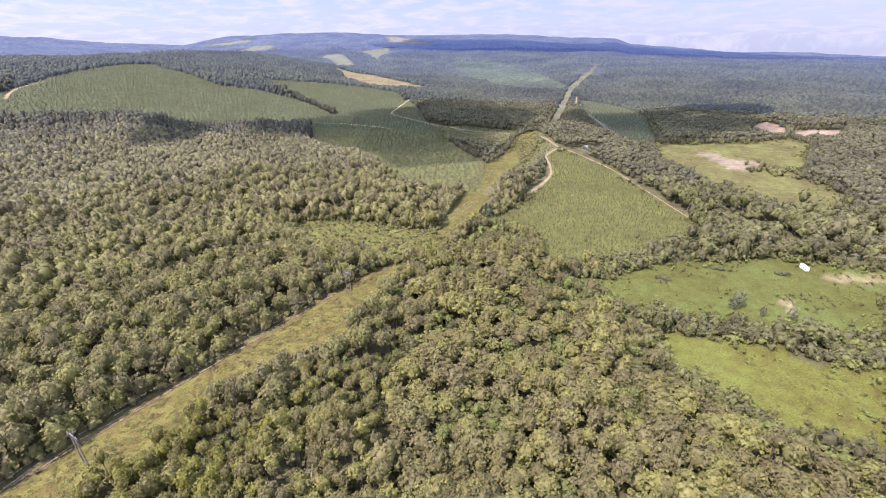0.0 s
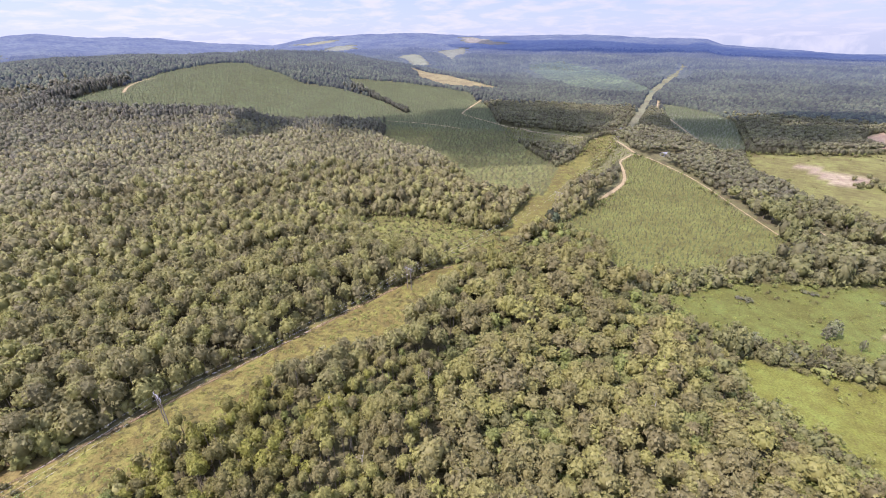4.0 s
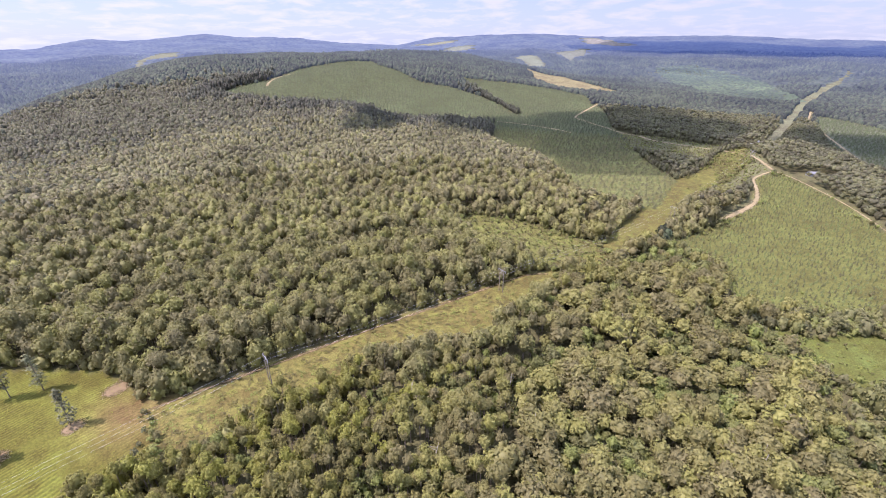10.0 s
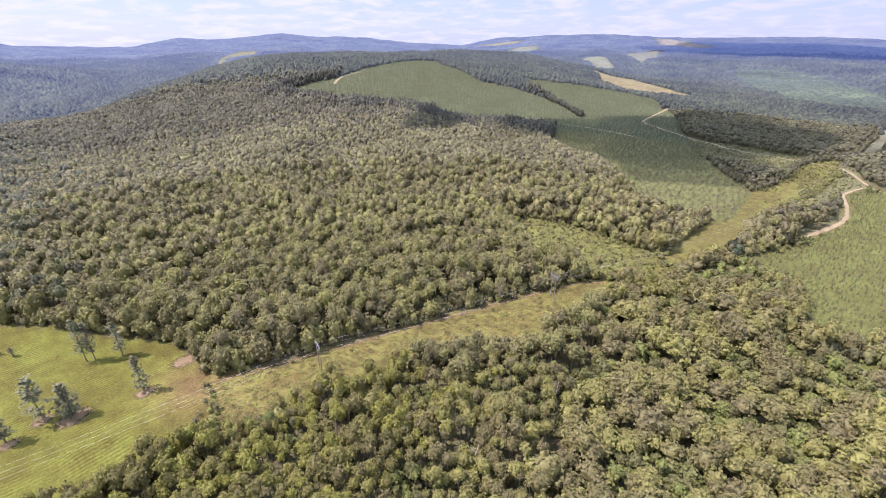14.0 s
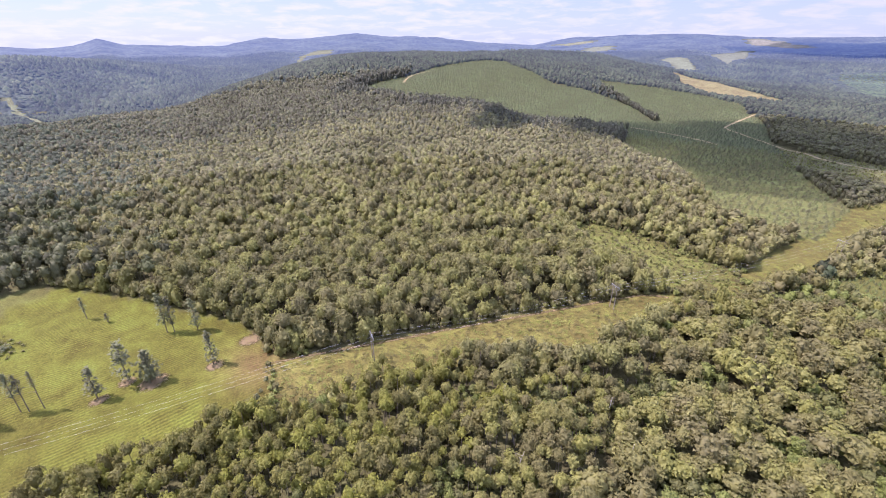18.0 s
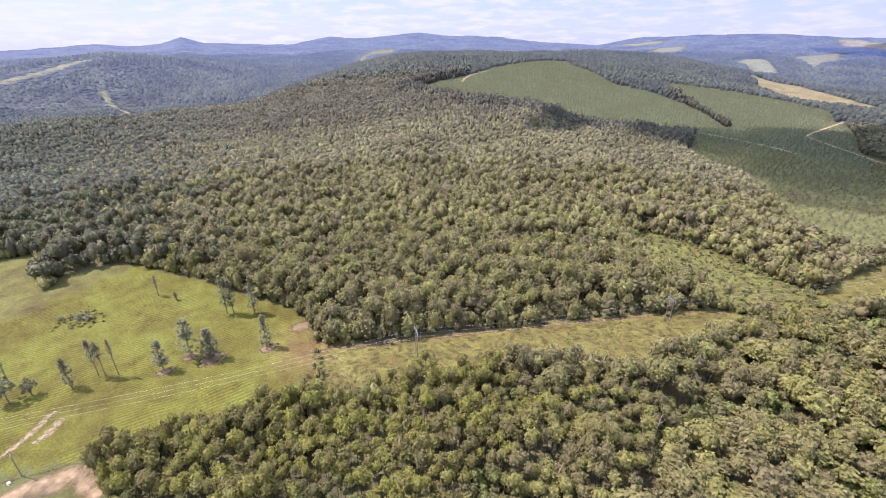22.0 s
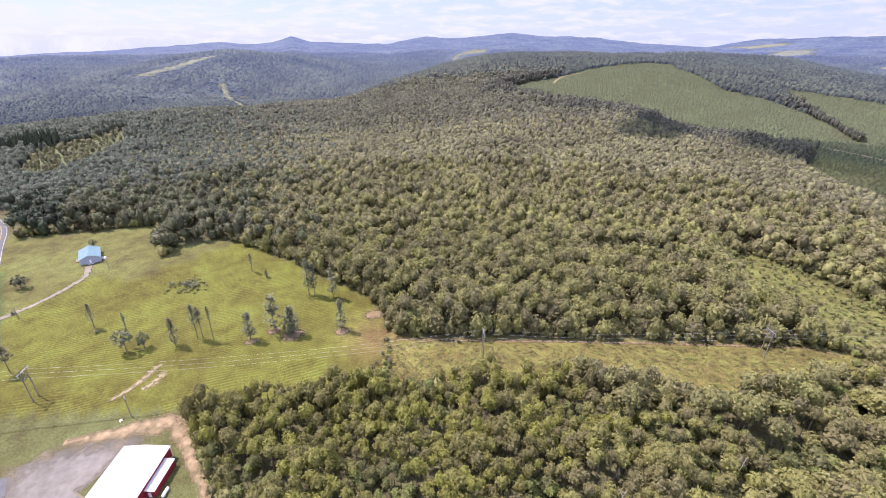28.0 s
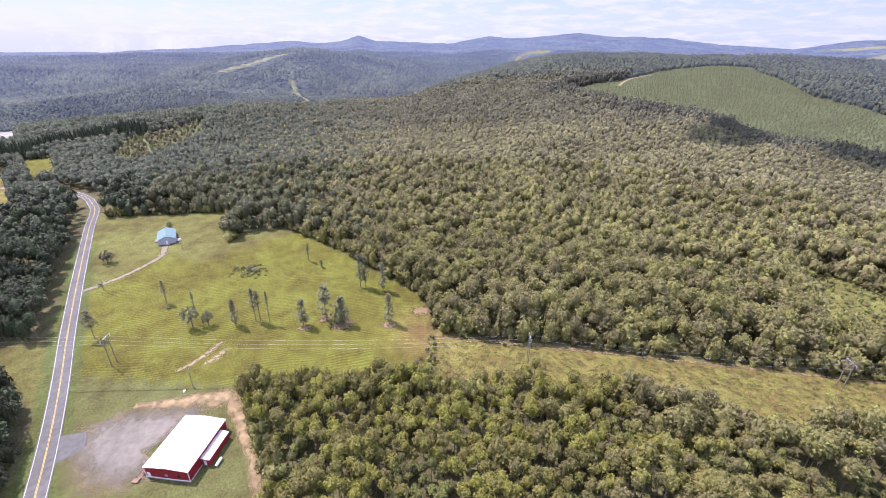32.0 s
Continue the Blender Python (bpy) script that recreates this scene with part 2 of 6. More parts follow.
POLE_WOOD = mat("weathered_pole_wood", [(0.3, (0.15, 0.12, 0.095)), (0.7, (0.28, 0.24, 0.20))], scale=2.0, rough=0.9, bump=0.3)
METAL_PALE = plain("galvanised_steel", (0.36, 0.365, 0.37), 0.5, 0.5)
ASPHALT = mat("worn_asphalt", [(0.3, (0.078, 0.077, 0.071)), (0.7, (0.112, 0.110, 0.103))], scale=0.6, rough=0.9, bump=0.2, bump_scale=20, coarse=(0.08, 0.12))
LINE_WHITE = plain("white_road_paint", (0.44, 0.44, 0.42), 0.7)
LINE_YELLOW = plain("yellow_road_paint", (0.62, 0.40, 0.08), 0.7)
GRAVEL = mat("grey_gravel", [(0.3, (0.118, 0.106, 0.082)), (0.7, (0.166, 0.152, 0.126))], scale=0.5, detail=9, rough=0.95, bump=0.2, bump_scale=9, coarse=(0.07, 0.18), worn=0.30, fade=(0.42, 1.10))
CONCRETE = plain("pale_concrete", (0.36, 0.355, 0.34), 0.85)
DIRT = mat("tan_dirt", [(0.3, (0.15, 0.118, 0.058)), (0.7, (0.26, 0.208, 0.114))], scale=0.5, detail=7, rough=0.95, bump=0.4, coarse=(0.05, 0.2), worn=0.6, fade=(0.55, 1.05))
LOT_DIRT = mat("lot_dirt", [(0.3, (0.115, 0.092, 0.052)), (0.7, (0.20, 0.160, 0.098))], scale=0.4, detail=7, rough=0.95, bump=0.3, coarse=(0.07, 0.2), worn=0.22, fade=(0.50, 1.10))
SOIL = mat("trodden_soil", [(0.3, (0.120, 0.086, 0.042)), (0.7, (0.19, 0.136, 0.074))], scale=0.5, detail=7, rough=0.95, bump=0.3, worn=0.5, fade=(0.45, 1.15))
DRIVE = mat("pale_drive_gravel", [(0.3, (0.125, 0.108, 0.068)), (0.7, (0.20, 0.178, 0.122))], scale=0.5, detail=7, rough=0.95, bump=0.4, coarse=(0.05, 0.2), worn=0.6, fade=(0.45, 1.0))
RED_CLAY = mat("red_clay", [(0.3, (0.12, 0.095, 0.045)), (0.5, (0.205, 0.148, 0.078)), (0.7, (0.29, 0.212, 0.118))], scale=0.45, detail=8, rough=0.95, bump=0.4, worn=0.20, fade=(0.60, 1.0))
WHITE_ROOF = plain("white_metal_roof", (0.47, 0.46, 0.465), 0.4, 0.0, 0.04)
RED_WALL = plain("dark_red_metal_siding", (0.26, 0.022, 0.030), 0.5, 0.0, 0.12)
WHITE_TRIM = plain("white_trim", (0.78, 0.78, 0.77), 0.5, 0.0, 0.06)
BLUE_ROOF = plain("blue_green_metal_roof", (0.125, 0.20, 0.21), 0.45, 0.0, 0.10)
PALE_WALL = plain("pale_blue_siding", (0.36, 0.38, 0.43), 0.7, 0.0, 0.08)
GREY_WALL = plain("grey_siding", (0.24, 0.245, 0.25), 0.8, 0.0, 0.12)
GREEN_ROOF = plain("dull_green_roof", (0.10, 0.20, 0.15), 0.6, 0.0, 0.15)
GREY_ROOF = plain("grey_shingle_roof", (0.17, 0.172, 0.18), 0.8, 0.0, 0.15)
GLASS = plain("dark_window_glass", (0.04, 0.05, 0.06), 0.08, 0.0, 0.05)
DECK = plain("weathered_deck_boards", (0.20, 0.13, 0.09), 0.9, 0.0, 0.2)
CLOUD, THIN_CLOUD = plain("cloud_white", (0.85, 0.86, 0.88), 1.0, 0.0, 0.03), plain("thin_cloud_white", (0.85, 0.86, 0.88), 1.0, 0.0, 0.03)
for _c, _v in ((CLOUD, 0.5), (THIN_CLOUD, 0.40)):          # thin cloud lets part of the sun through
    _n = _c.node_tree.nodes
    _mix, _gap = _n.new("ShaderNodeMixShader"), _n.new("ShaderNodeBsdfTransparent")
    _mix.inputs[0].default_value = _v
    link(_c.node_tree, _gap.outputs[0], _mix.inputs[1])
    link(_c.node_tree, _n["Principled BSDF"].outputs[0], _mix.inputs[2])
    link(_c.node_tree, _mix.outputs[0], _n["Material Output"].inputs["Surface"])
DIRT_PLASTIC = plain("tan_plastic", (0.34, 0.31, 0.25), 0.7)
SNAG = plain("bleached_dead_wood", (0.40, 0.36, 0.31), 0.9, 0.0, 0.2)
FENCE_WIRE = plain("rusty_fence_wire", (0.13, 0.11, 0.09), 0.7, 0.3)
FENCE_POST = plain("dark_fence_post", (0.11, 0.085, 0.065), 0.9)
WIRE = plain("dull_wire", (0.55, 0.55, 0.55), 0.5, 0.3)


def ground_material():
    """Land cover colours from the sheet's own attribute, haze tints of far land included, with grass grain, patches and
    mowing streaks.
    """
    m = bpy.data.materials.new("land_cover")
    m.use_nodes = True
    t = m.node_tree
    b = t.nodes["Principled BSDF"]
    b.inputs["Roughness"].default_value = 0.95
    b.inputs["Specular IOR Level"].default_value = 0.1
    at = t.nodes.new("ShaderNodeAttribute")
    at.attribute_name = "cover"
    pos = t.nodes.new("ShaderNodeNewGeometry")
    colour = at.outputs["Color"]
    for scale, detail, amount, hue in ((1.3, 7, 0.36, 0.0), (0.16, 6, 0.28, 0.04), (0.030, 6, 0.26, (-0.05, 0.04))):
        n = t.nodes.new("ShaderNodeTexNoise")
        n.inputs["Scale"].default_value, n.inputs["Detail"].default_value = scale, detail
        link(t, pos.outputs["Position"], n.inputs["Vector"])
        colour = vary(t, colour, n.outputs["Fac"], amount, hue)
    swath = t.nodes.new("ShaderNodeTexWave")     # mowing swaths in the meadow alone
    swath.inputs["Scale"].default_value, swath.inputs["Distortion"].default_value, swath.inputs["Detail"].default_value = 0.21, 34.0, 3.0
    swath.inputs["Detail Scale"].default_value = 0.07
    swath.bands_direction = "X"
    rows = t.nodes.new("ShaderNodeVectorRotate"); rows.rotation_type = "Z_AXIS"; rows.inputs["Angle"].default_value = radians(12)
    link(t, pos.outputs["Position"], rows.inputs["Vector"]); link(t, rows.outputs[0], swath.inputs["Vector"])
    mown = t.nodes.new("ShaderNodeMath"); mown.operation = "MULTIPLY_ADD"
    off = t.nodes.new("ShaderNodeMath"); off.operation = "SUBTRACT"; off.inputs[1].default_value = 0.5
    faint = t.nodes.new("ShaderNodeTexNoise")
    faint.inputs["Scale"].default_value, faint.inputs["Detail"].default_value = 0.045, 3
    link(t, pos.outputs["Position"], faint.inputs["Vector"])
    seen = t.nodes.new("ShaderNodeMapRange"); seen.inputs[1].default_value, seen.inputs[2].default_value = 0.4, 0.65
    link(t, faint.outputs["Fac"], seen.inputs[0])
    where = t.nodes.new("ShaderNodeMath"); where.operation = "MULTIPLY"
    link(t, at.outputs["Alpha"], where.inputs[0]); link(t, seen.outputs[0], where.inputs[1])
    link(t, swath.outputs["Fac"], off.inputs[0]); link(t, off.outputs[0], mown.inputs[0]); link(t, where.outputs[0], mown.inputs[1])
    mown.inputs[2].default_value = 0.5
    colour = vary(t, colour, mown.outputs[0], 0.19)
    link(t, colour, b.inputs["Base Color"])
    n = t.nodes.new("ShaderNodeTexNoise")
    n.inputs["Scale"].default_value, n.inputs["Detail"].default_value = 1.6, 5
    link(t, pos.outputs["Position"], n.inputs["Vector"])
    bp = t.nodes.new("ShaderNodeBump")
    bp.inputs["Strength"].default_value, bp.inputs["Distance"].default_value = 0.8, 0.35
    link(t, n.outputs["Fac"], bp.inputs["Height"])
    link(t, bp.outputs[0], b.inputs["Normal"])
    return m


LAND = ground_material()


# ---- the land ----
# far crest: azimuth in degrees to the left of +y, elevation seen from the flight height
CREST = ((-180, -1.6), (-60, -1.7), (-44, -1.75), (-37, -1.45), (-32, -1.42), (-26, -1.0), (-21.5, -0.55), (-19.8, 0.0), (-12, 0.29), (-8, 0.57), (0,
         0.55), (5, 0.6), (12, 0.98), (15, 0.95), (23.5, 0.65), (28, -0.1), (34, 0.15), (37, 0.45), (42, 0.85), (45, 0.8), (48.4, 1.09), (52, 0.78), (56,
         0.51), (59, 0.57), (63, -0.15), (66, -0.2), (72, -0.05), (74, 0.44), (76, -0.2), (79, -0.4), (81, -0.2), (85.5, -0.55), (91.6, -1.03), (99, -1.46),
         (108, -1.45), (125, -1.6), (180, -1.6))
# hills: azimuth, distance, height, spread along the line of sight, spread across it
HILLS = ((38, 1420, 56, 330, 330), (54, 1250, 48, 260, 190), (21, 1500, 52, 300, 260), (44, 980, 26, 260, 260), (36, 1000, 22, 220, 200), (30, 1750, 30, 260, 260),
         (6, 1150, 14, 260, 200), (-16, 1700, 16, 300, 260), (-38, 1500, 10, 400, 400))
VALLEYS = ((98, 330, 4, 120, 120), (70, 1500, -42, 320, 170), (88, 1500, -46, 330, 420), (108, 1450, -40, 330, 380), (98, 770, 16, 95, 200), (80, 830, 14, 95, 150),
           (62, 1000, 10, 120, 90), (90, 1330, 26, 100, 260), (74, 1250, 16, 110, 150))
RIDGES = ((72, 1700, 34, 190, 150), (101, 1480, 28, 90, 230), (94, 1620, 40, 110, 210), (88, 1800, 52, 130, 210), (82, 2050, 62, 190, 240), (76, 2350, 50, 230, 260),
          (104, 2250, 22, 150, 420), (95, 2900, 34, 200, 500), (-2, 2300, 20, 260, 260), (-12, 2500, 26, 240, 330), (10, 2500, 40, 300, 300), (-30, 2300, 14, 220, 420))
EYE = 125.0


def ground(x, y):
    """The height of the ground at places of the plan."""
    x, y = np.asarray(x, float), np.asarray(y, float)
    d, a = np.hypot(x, y), np.degrees(np.arctan2(-x, y))
    z, far_z = np.zeros_like(d), np.zeros_like(d)
    for sheet, hills in ((z, HILLS + VALLEYS), (far_z, RIDGES)):
        for az, far, high, along, across in hills:
            ux, uy = -math.sin(radians(az)), math.cos(radians(az))
            u, v = x * ux + y * uy - far, x * uy - y * ux
            sheet += high * np.exp(-0.5 * ((u / along) ** 2 + (v / across) ** 2))
    rim = EYE + 4500 * np.tan(np.radians(np.interp(a, [c[0] for c in CREST], [c[1] for c in CREST])))
    s = np.clip((d - 1900) / 2600, 0, 1)
    z = z * (1 - s) + (rim - 9) * s ** 1.7 + far_z
    rough = np.clip((d - 250) / 700, 0, 1)
    for k, (p, q, h) in enumerate(((0.021, 0.013, 1.6), (-0.009, 0.017, 2.4), (0.0051, 0.0063, 3.5))):
        z += rough * h * np.sin(p * x + q * y + 1.7 * k) * np.cos(q * x - p * y + 0.9 * k)
    return z - 0.06 * np.clip(d - 4500, 0, None)

# plan of the land, in metres from the point below the camera
MEADOW = ((-126, -73), (-380, -94), (-363, -58), (-352, -9), (-291, -11), (-299, 3), (-295, 32), (-260, 50), (-248, 56), (-222, 65), (-205, 72), (-188, 78), (-166,
    76), (-149, 72), (-148, 76), (-121, 60), (-132, 32), (-145, 4), (-151, -13), (-141, -11), (-121, -9), (-94, -8))
POWERLINE_STRIP = ((-152, 69), (-152, 72), (-133, 100), (-104, 144), (-67, 199), (-44, 231), (-30, 239), (-22, 246), (-23, 222), (-36, 194), (-44, 165), (-56, 147),
    (-75, 136), (-92, 106), (-104, 91), (-116, 68), (-120, 53))
CORRIDOR_END = ((102, 603), (137, 653), (144, 612), (143, 538), (125, 512), (118, 493), (93, 436), (83, 453), (88, 509))
YOUNG_GROWTH = ((-114, 296), (-105, 314), (-62, 314), (-35, 300), (-6, 293), (2, 260), (-29, 237), (-23, 238), (-47, 246), (-80, 255))
LINE_CORRIDOR = ((-20, 261), (-7, 270), (-4, 297), (6, 334), (30, 411), (51, 477), (66, 498), (86, 550), (102, 603), (137, 653), (131, 576), (108, 514), (87, 463),
    (67, 419), (48, 379), (40, 350), (30, 313), (20, 299), (2, 274), (-1, 247), (-17, 230))
PLANTATION_EAST = ((148, 527), (157, 511), (176, 452), (182, 368), (187, 310), (185, 278), (141, 252), (110, 244), (86, 237), (66, 230), (64, 271), (62, 290), (49,
    300), (35, 306), (75, 366), (105, 415), (117, 489), (127, 521))
WET_MEADOW = ((69, 219), (95, 220), (116, 230), (136, 238), (169, 241), (177, 237), (203, 242), (221, 238), (261, 221), (205, 164), (184, 163), (165, 166), (145,
    174), (124, 174), (104, 178), (85, 194))
LOWER_MEADOW = ((98, 169), (117, 164), (134, 162), (148, 156), (158, 144), (185, 140), (145, 98), (132, 105), (119, 111), (111, 120), (103, 132), (94, 146))
PASTURE = ((269, 561), (319, 551), (387, 552), (464, 588), (463, 550), (404, 477), (346, 410), (348, 376), (322, 316), (280, 307), (259, 333), (248, 367), (247,
    434), (245, 488))
PASTURE_BARE = ((289, 503), (312, 516), (321, 474), (344, 459), (318, 438), (299, 446), (302, 484))
MEADOW_BARE = ((213, 218), (226, 221), (245, 218), (256, 214), (250, 208), (228, 210), (216, 212))
MEADOW_SCAR = ((174, 194), (180, 196), (179, 190), (179, 184), (174, 183), (173, 188))
RED_PIT = ((460, 660), (491, 696), (513, 704), (512, 686), (506, 652), (472, 606), (447, 594), (430, 610))
HILL_PLANTATION = ((-624, 544), (-621, 586), (-609, 648), (-628, 772), (-617, 885), (-588, 986), (-518, 898), (-414, 845), (-355, 875), (-271, 839), (-221, 804), (-177, 748), (-191, 668), (-253, 684), (-293, 647), (-315, 588), (-354, 589), (-398, 601), (-456, 574), (-518, 549), (-577, 543))
SLOPE_PLANTATION = ((-171, 567), (-182, 650), (-147, 652), (-91, 660), (-32, 668), (0, 640), (9, 588), (35, 512), (51, 474), (32, 380), (22, 380), (-2, 370), (-26,
    375), (-49, 417), (-66, 467), (-94, 513), (-128, 525))
BACK_PLANTATION = ((-371, 989), (-267, 1010), (-159, 1026), (-92, 988), (-62, 884), (-69, 743), (-86, 728), (-167, 755), (-263, 852))
YELLOW_FIELD = ((-330, 1443), (-260, 1376), (-195, 1377), (-107, 1191), (-38, 1106), (-37, 1085), (-99, 1080), (-159, 1060), (-231, 1140))
FAR_FIELD_A = ((-1347, 3241), (-1356, 3470), (-1249, 3599), (-1155, 3270), (-1221, 3159))
FAR_FIELD_B = ((-622, 2479), (-585, 2771), (-369, 2074), (-447, 2076))
FAR_FIELD_C = ((-523, 3191), (-376, 3589), (-335, 3220), (-296, 2247), (-367, 2501))
FAR_FIELD_D = ((-485, 4350), (-369, 4346), (-32, 3843), (-151, 3762), (-412, 3963))
FAR_FIELD_E = ((-1698, -10), (-1698, 33), (-1763, 112), (-1882, 207), (-1998, 327), (-1947, 215), (-1817, 114), (-1737, 25))
FAR_FIELD_F = ((-1641, 222), (-1651, 241), (-1200, 224), (-1173, 204))
FAR_PLANTATION = ((58, 2090), (211, 2213), (305, 2041), (345, 1595), (331, 1170), (274, 1099), (214, 1179), (146, 1205), (104, 1440))
EAST_SLOPE = ((294, 979), (333, 966), (361, 910), (359, 798), (280, 572), (246, 537), (232, 590), (233, 693))
FAR_CORRIDOR = ((157, 670), (208, 826), (268, 1011), (334, 1209), (426, 1441), (524, 1662), (692, 2125), (697, 2101), (509, 1569), (418, 1359), (340, 1160), (284, 1006), (221, 812), (175, 676))
WEST_FIELD = ((-2301, 1568), (-2606, 1811), (-2813, 2129), (-2755, 2203), (-2547, 2017), (-2579, 1845), (-2201, 1516))
LAWN = ((-259, -81), (-270, -68), (-290, -49), (-282, -39), (-272, -28), (-273, -18), (-281, 2), (-292, 30), (-304, 25), (-306, 3), (-293, -11), (-355, -9), (-367,
    -59), (-381, -94))
VERGE = ((-220, -108), (-223, -101), (-212, -82), (-126, -73), (-128, -78), (-135, -79), (-144, -76), (-157, -76), (-170, -80), (-183, -88), (-198, -96), (-203, -103))
CLEARING_NW = ((-617, -202), (-616, -174), (-509, -148), (-507, -166))
BARE_LOT_NW = ((-1094, -391), (-1134, -358), (-709, -229), (-698, -252))
HILL_PLANTATION_LOW = ((-567, 936), (-384, 846), (-308, 830), (-225, 743), (-173, 617), (-206, 633), (-270, 623), (-306, 587), (-347, 627), (-395, 654))
TRACK_STRIP = ((-14, 682), (36, 688), (86, 664), (114, 650), (80, 556), (33, 575), (-4, 597))
SPARSE_WOOD = ((-582, -120), (-665, -109), (-718, -47), (-736, -25), (-668, -27), (-587, -62), (-532, -89))
FAR_FIELD_G = ((-1894, 3799), (-1675, 3743), (-1560, 4009), (-1474, 3801), (-1579, 3566))
RED_PIT_EAST = ((506, 640), (537, 634), (567, 629), (523, 579), (497, 570), (470, 575), (484, 612))
PINE_ROW = ((-597, -232), (-619, -221), (-663, -182), (-672, -140), (-690, -104))
FIELD_TRACK = ((300, 1018), (263, 885), (260, 803), (252, 713), (243, 629))
WEST_LOT = ((-558, -212), (-541, -194), (-404, -149), (-403, -160))
FAR_CUT = ((1312, 3379), (1436, 3582))
MID_PLANTATION = ((-179, 630), (-201, 692), (-176, 760), (-127, 767), (-84, 747), (-60, 914), (-41, 846), (-23, 711), (3, 644), (-30, 639), (-87, 638), (-142, 631))
ROAD_LINE = ((-125.2, -69.2), (-144.5, -70.7), (-164.3, -72.7), (-188.7, -75.7), (-214.3, -79.3), (-245.7, -83.2), (-278.3, -87.0), (-319.1, -91.6), (-362.4, -96.6),
    (-397.2, -100.0), (-419.6, -105.2), (-446.6, -115.1), (-471.8, -132.8), (-491.9, -161.3), (-517.2, -200.0))
DRIVEWAY = ((-259.6, -81.7), (-262.7, -75.8), (-269.8, -64.7), (-279.8, -54.5), (-289.5, -47.8), (-302.8, -46.9))
TRACK_EAST = ((74.2, 367.6), (85.9, 385.3), (100.4, 408.8), (109.8, 430.7), (116.3, 465.0), (120.1, 500.9), (130.2, 521.0), (142.1, 537.0))
TRACK_FORK = ((135.4, 605.5), (139.7, 583.4), (143.6, 552.5), (147.1, 532.8), (157.8, 514.3), (175.5, 450.2), (182.9, 370.9), (188.2, 312.0))
TRACK_BEND = ((-64.5, 924.1), (-77.0, 869.6), (-85.6, 811.6), (-85.0, 783.2), (-65.7, 760.1), (-31.7, 719.5), (-5.6, 687.5))
TRACK_SLOPE = ((-5.6, 687.5), (14.1, 678.6), (29.1, 659.8), (54.1, 646.7), (74.6, 639.4), (103.4, 625.0), (129.9, 609.7))
TRACK_UPPER = ((-192.6, 683.3), (-148.1, 686.1), (-102.8, 676.4), (-75.9, 662.5))
TRACK_HILL = ((-581, 617), (-595, 639), (-606, 663), (-611, 692), (-609, 722))
TRACK_WOODS = ((218.6, 328.7), (220.3, 307.2), (228.0, 285.7), (235.3, 266.8), (242.3, 256.5), (250.3, 250.3), (260.3, 243.3), (273.8, 240.4))
BANK_NORTH = ((-157.2, -47.6), (-154.9, -38.2), (-152.1, -28.6), (-149.1, -19.9), (-146.8, -14.7))
BANK_EAST = ((-149.3, -16.1), (-136.8, -13.7), (-124.7, -12.1), (-113.2, -11.0), (-100.8, -10.3))
STRIP_TRACK = ((-150.2, 70.9), (-141.7, 84.1), (-131.7, 99.1), (-118.0, 119.5), (-102.9, 142.4), (-85.5, 167.7), (-66.0, 196.1), (-43.6, 227.7), (-30.8, 235.1))
RUT_A = ((-171.9, -35.1), (-175.5, -27.8), (-181.6, -21.3), (-185.0, -17.4))
RUT_B = ((-172.0, -24.7), (-174.5, -20.3), (-179.2, -16.2))
FENCE = ((-175.1, -69.8), (-170.2, -56.6), (-163.3, -40.6), (-152.8, -15.2))


def inside(poly, x, y, soft=0.0):
    """Which places lie in a polygon of the plan."""
    x, y = np.asarray(x, float), np.asarray(y, float)
    hit = np.zeros(x.shape, bool)
    for (x0, y0), (x1, y1) in zip(poly, poly[1:] + poly[:1]):
        if y0 != y1:
            hit ^= ((y0 > y) != (y1 > y)) & (x < (x1 - x0) * (y - y0) / (y1 - y0) + x0)
    return hit


def near_line(line, x, y):
    """Distance of places from a line of the plan."""
    x, y = np.asarray(x, float), np.asarray(y, float)
    best = np.full(x.shape, 1e9)
    for (x0, y0), (x1, y1) in zip(line, line[1:]):
        dx, dy = x1 - x0, y1 - y0
        s = np.clip(((x - x0) * dx + (y - y0) * dy) / (dx * dx + dy * dy + 1e-9), 0, 1)
        best = np.minimum(best, np.hypot(x - x0 - s * dx, y - y0 - s * dy))
    return best


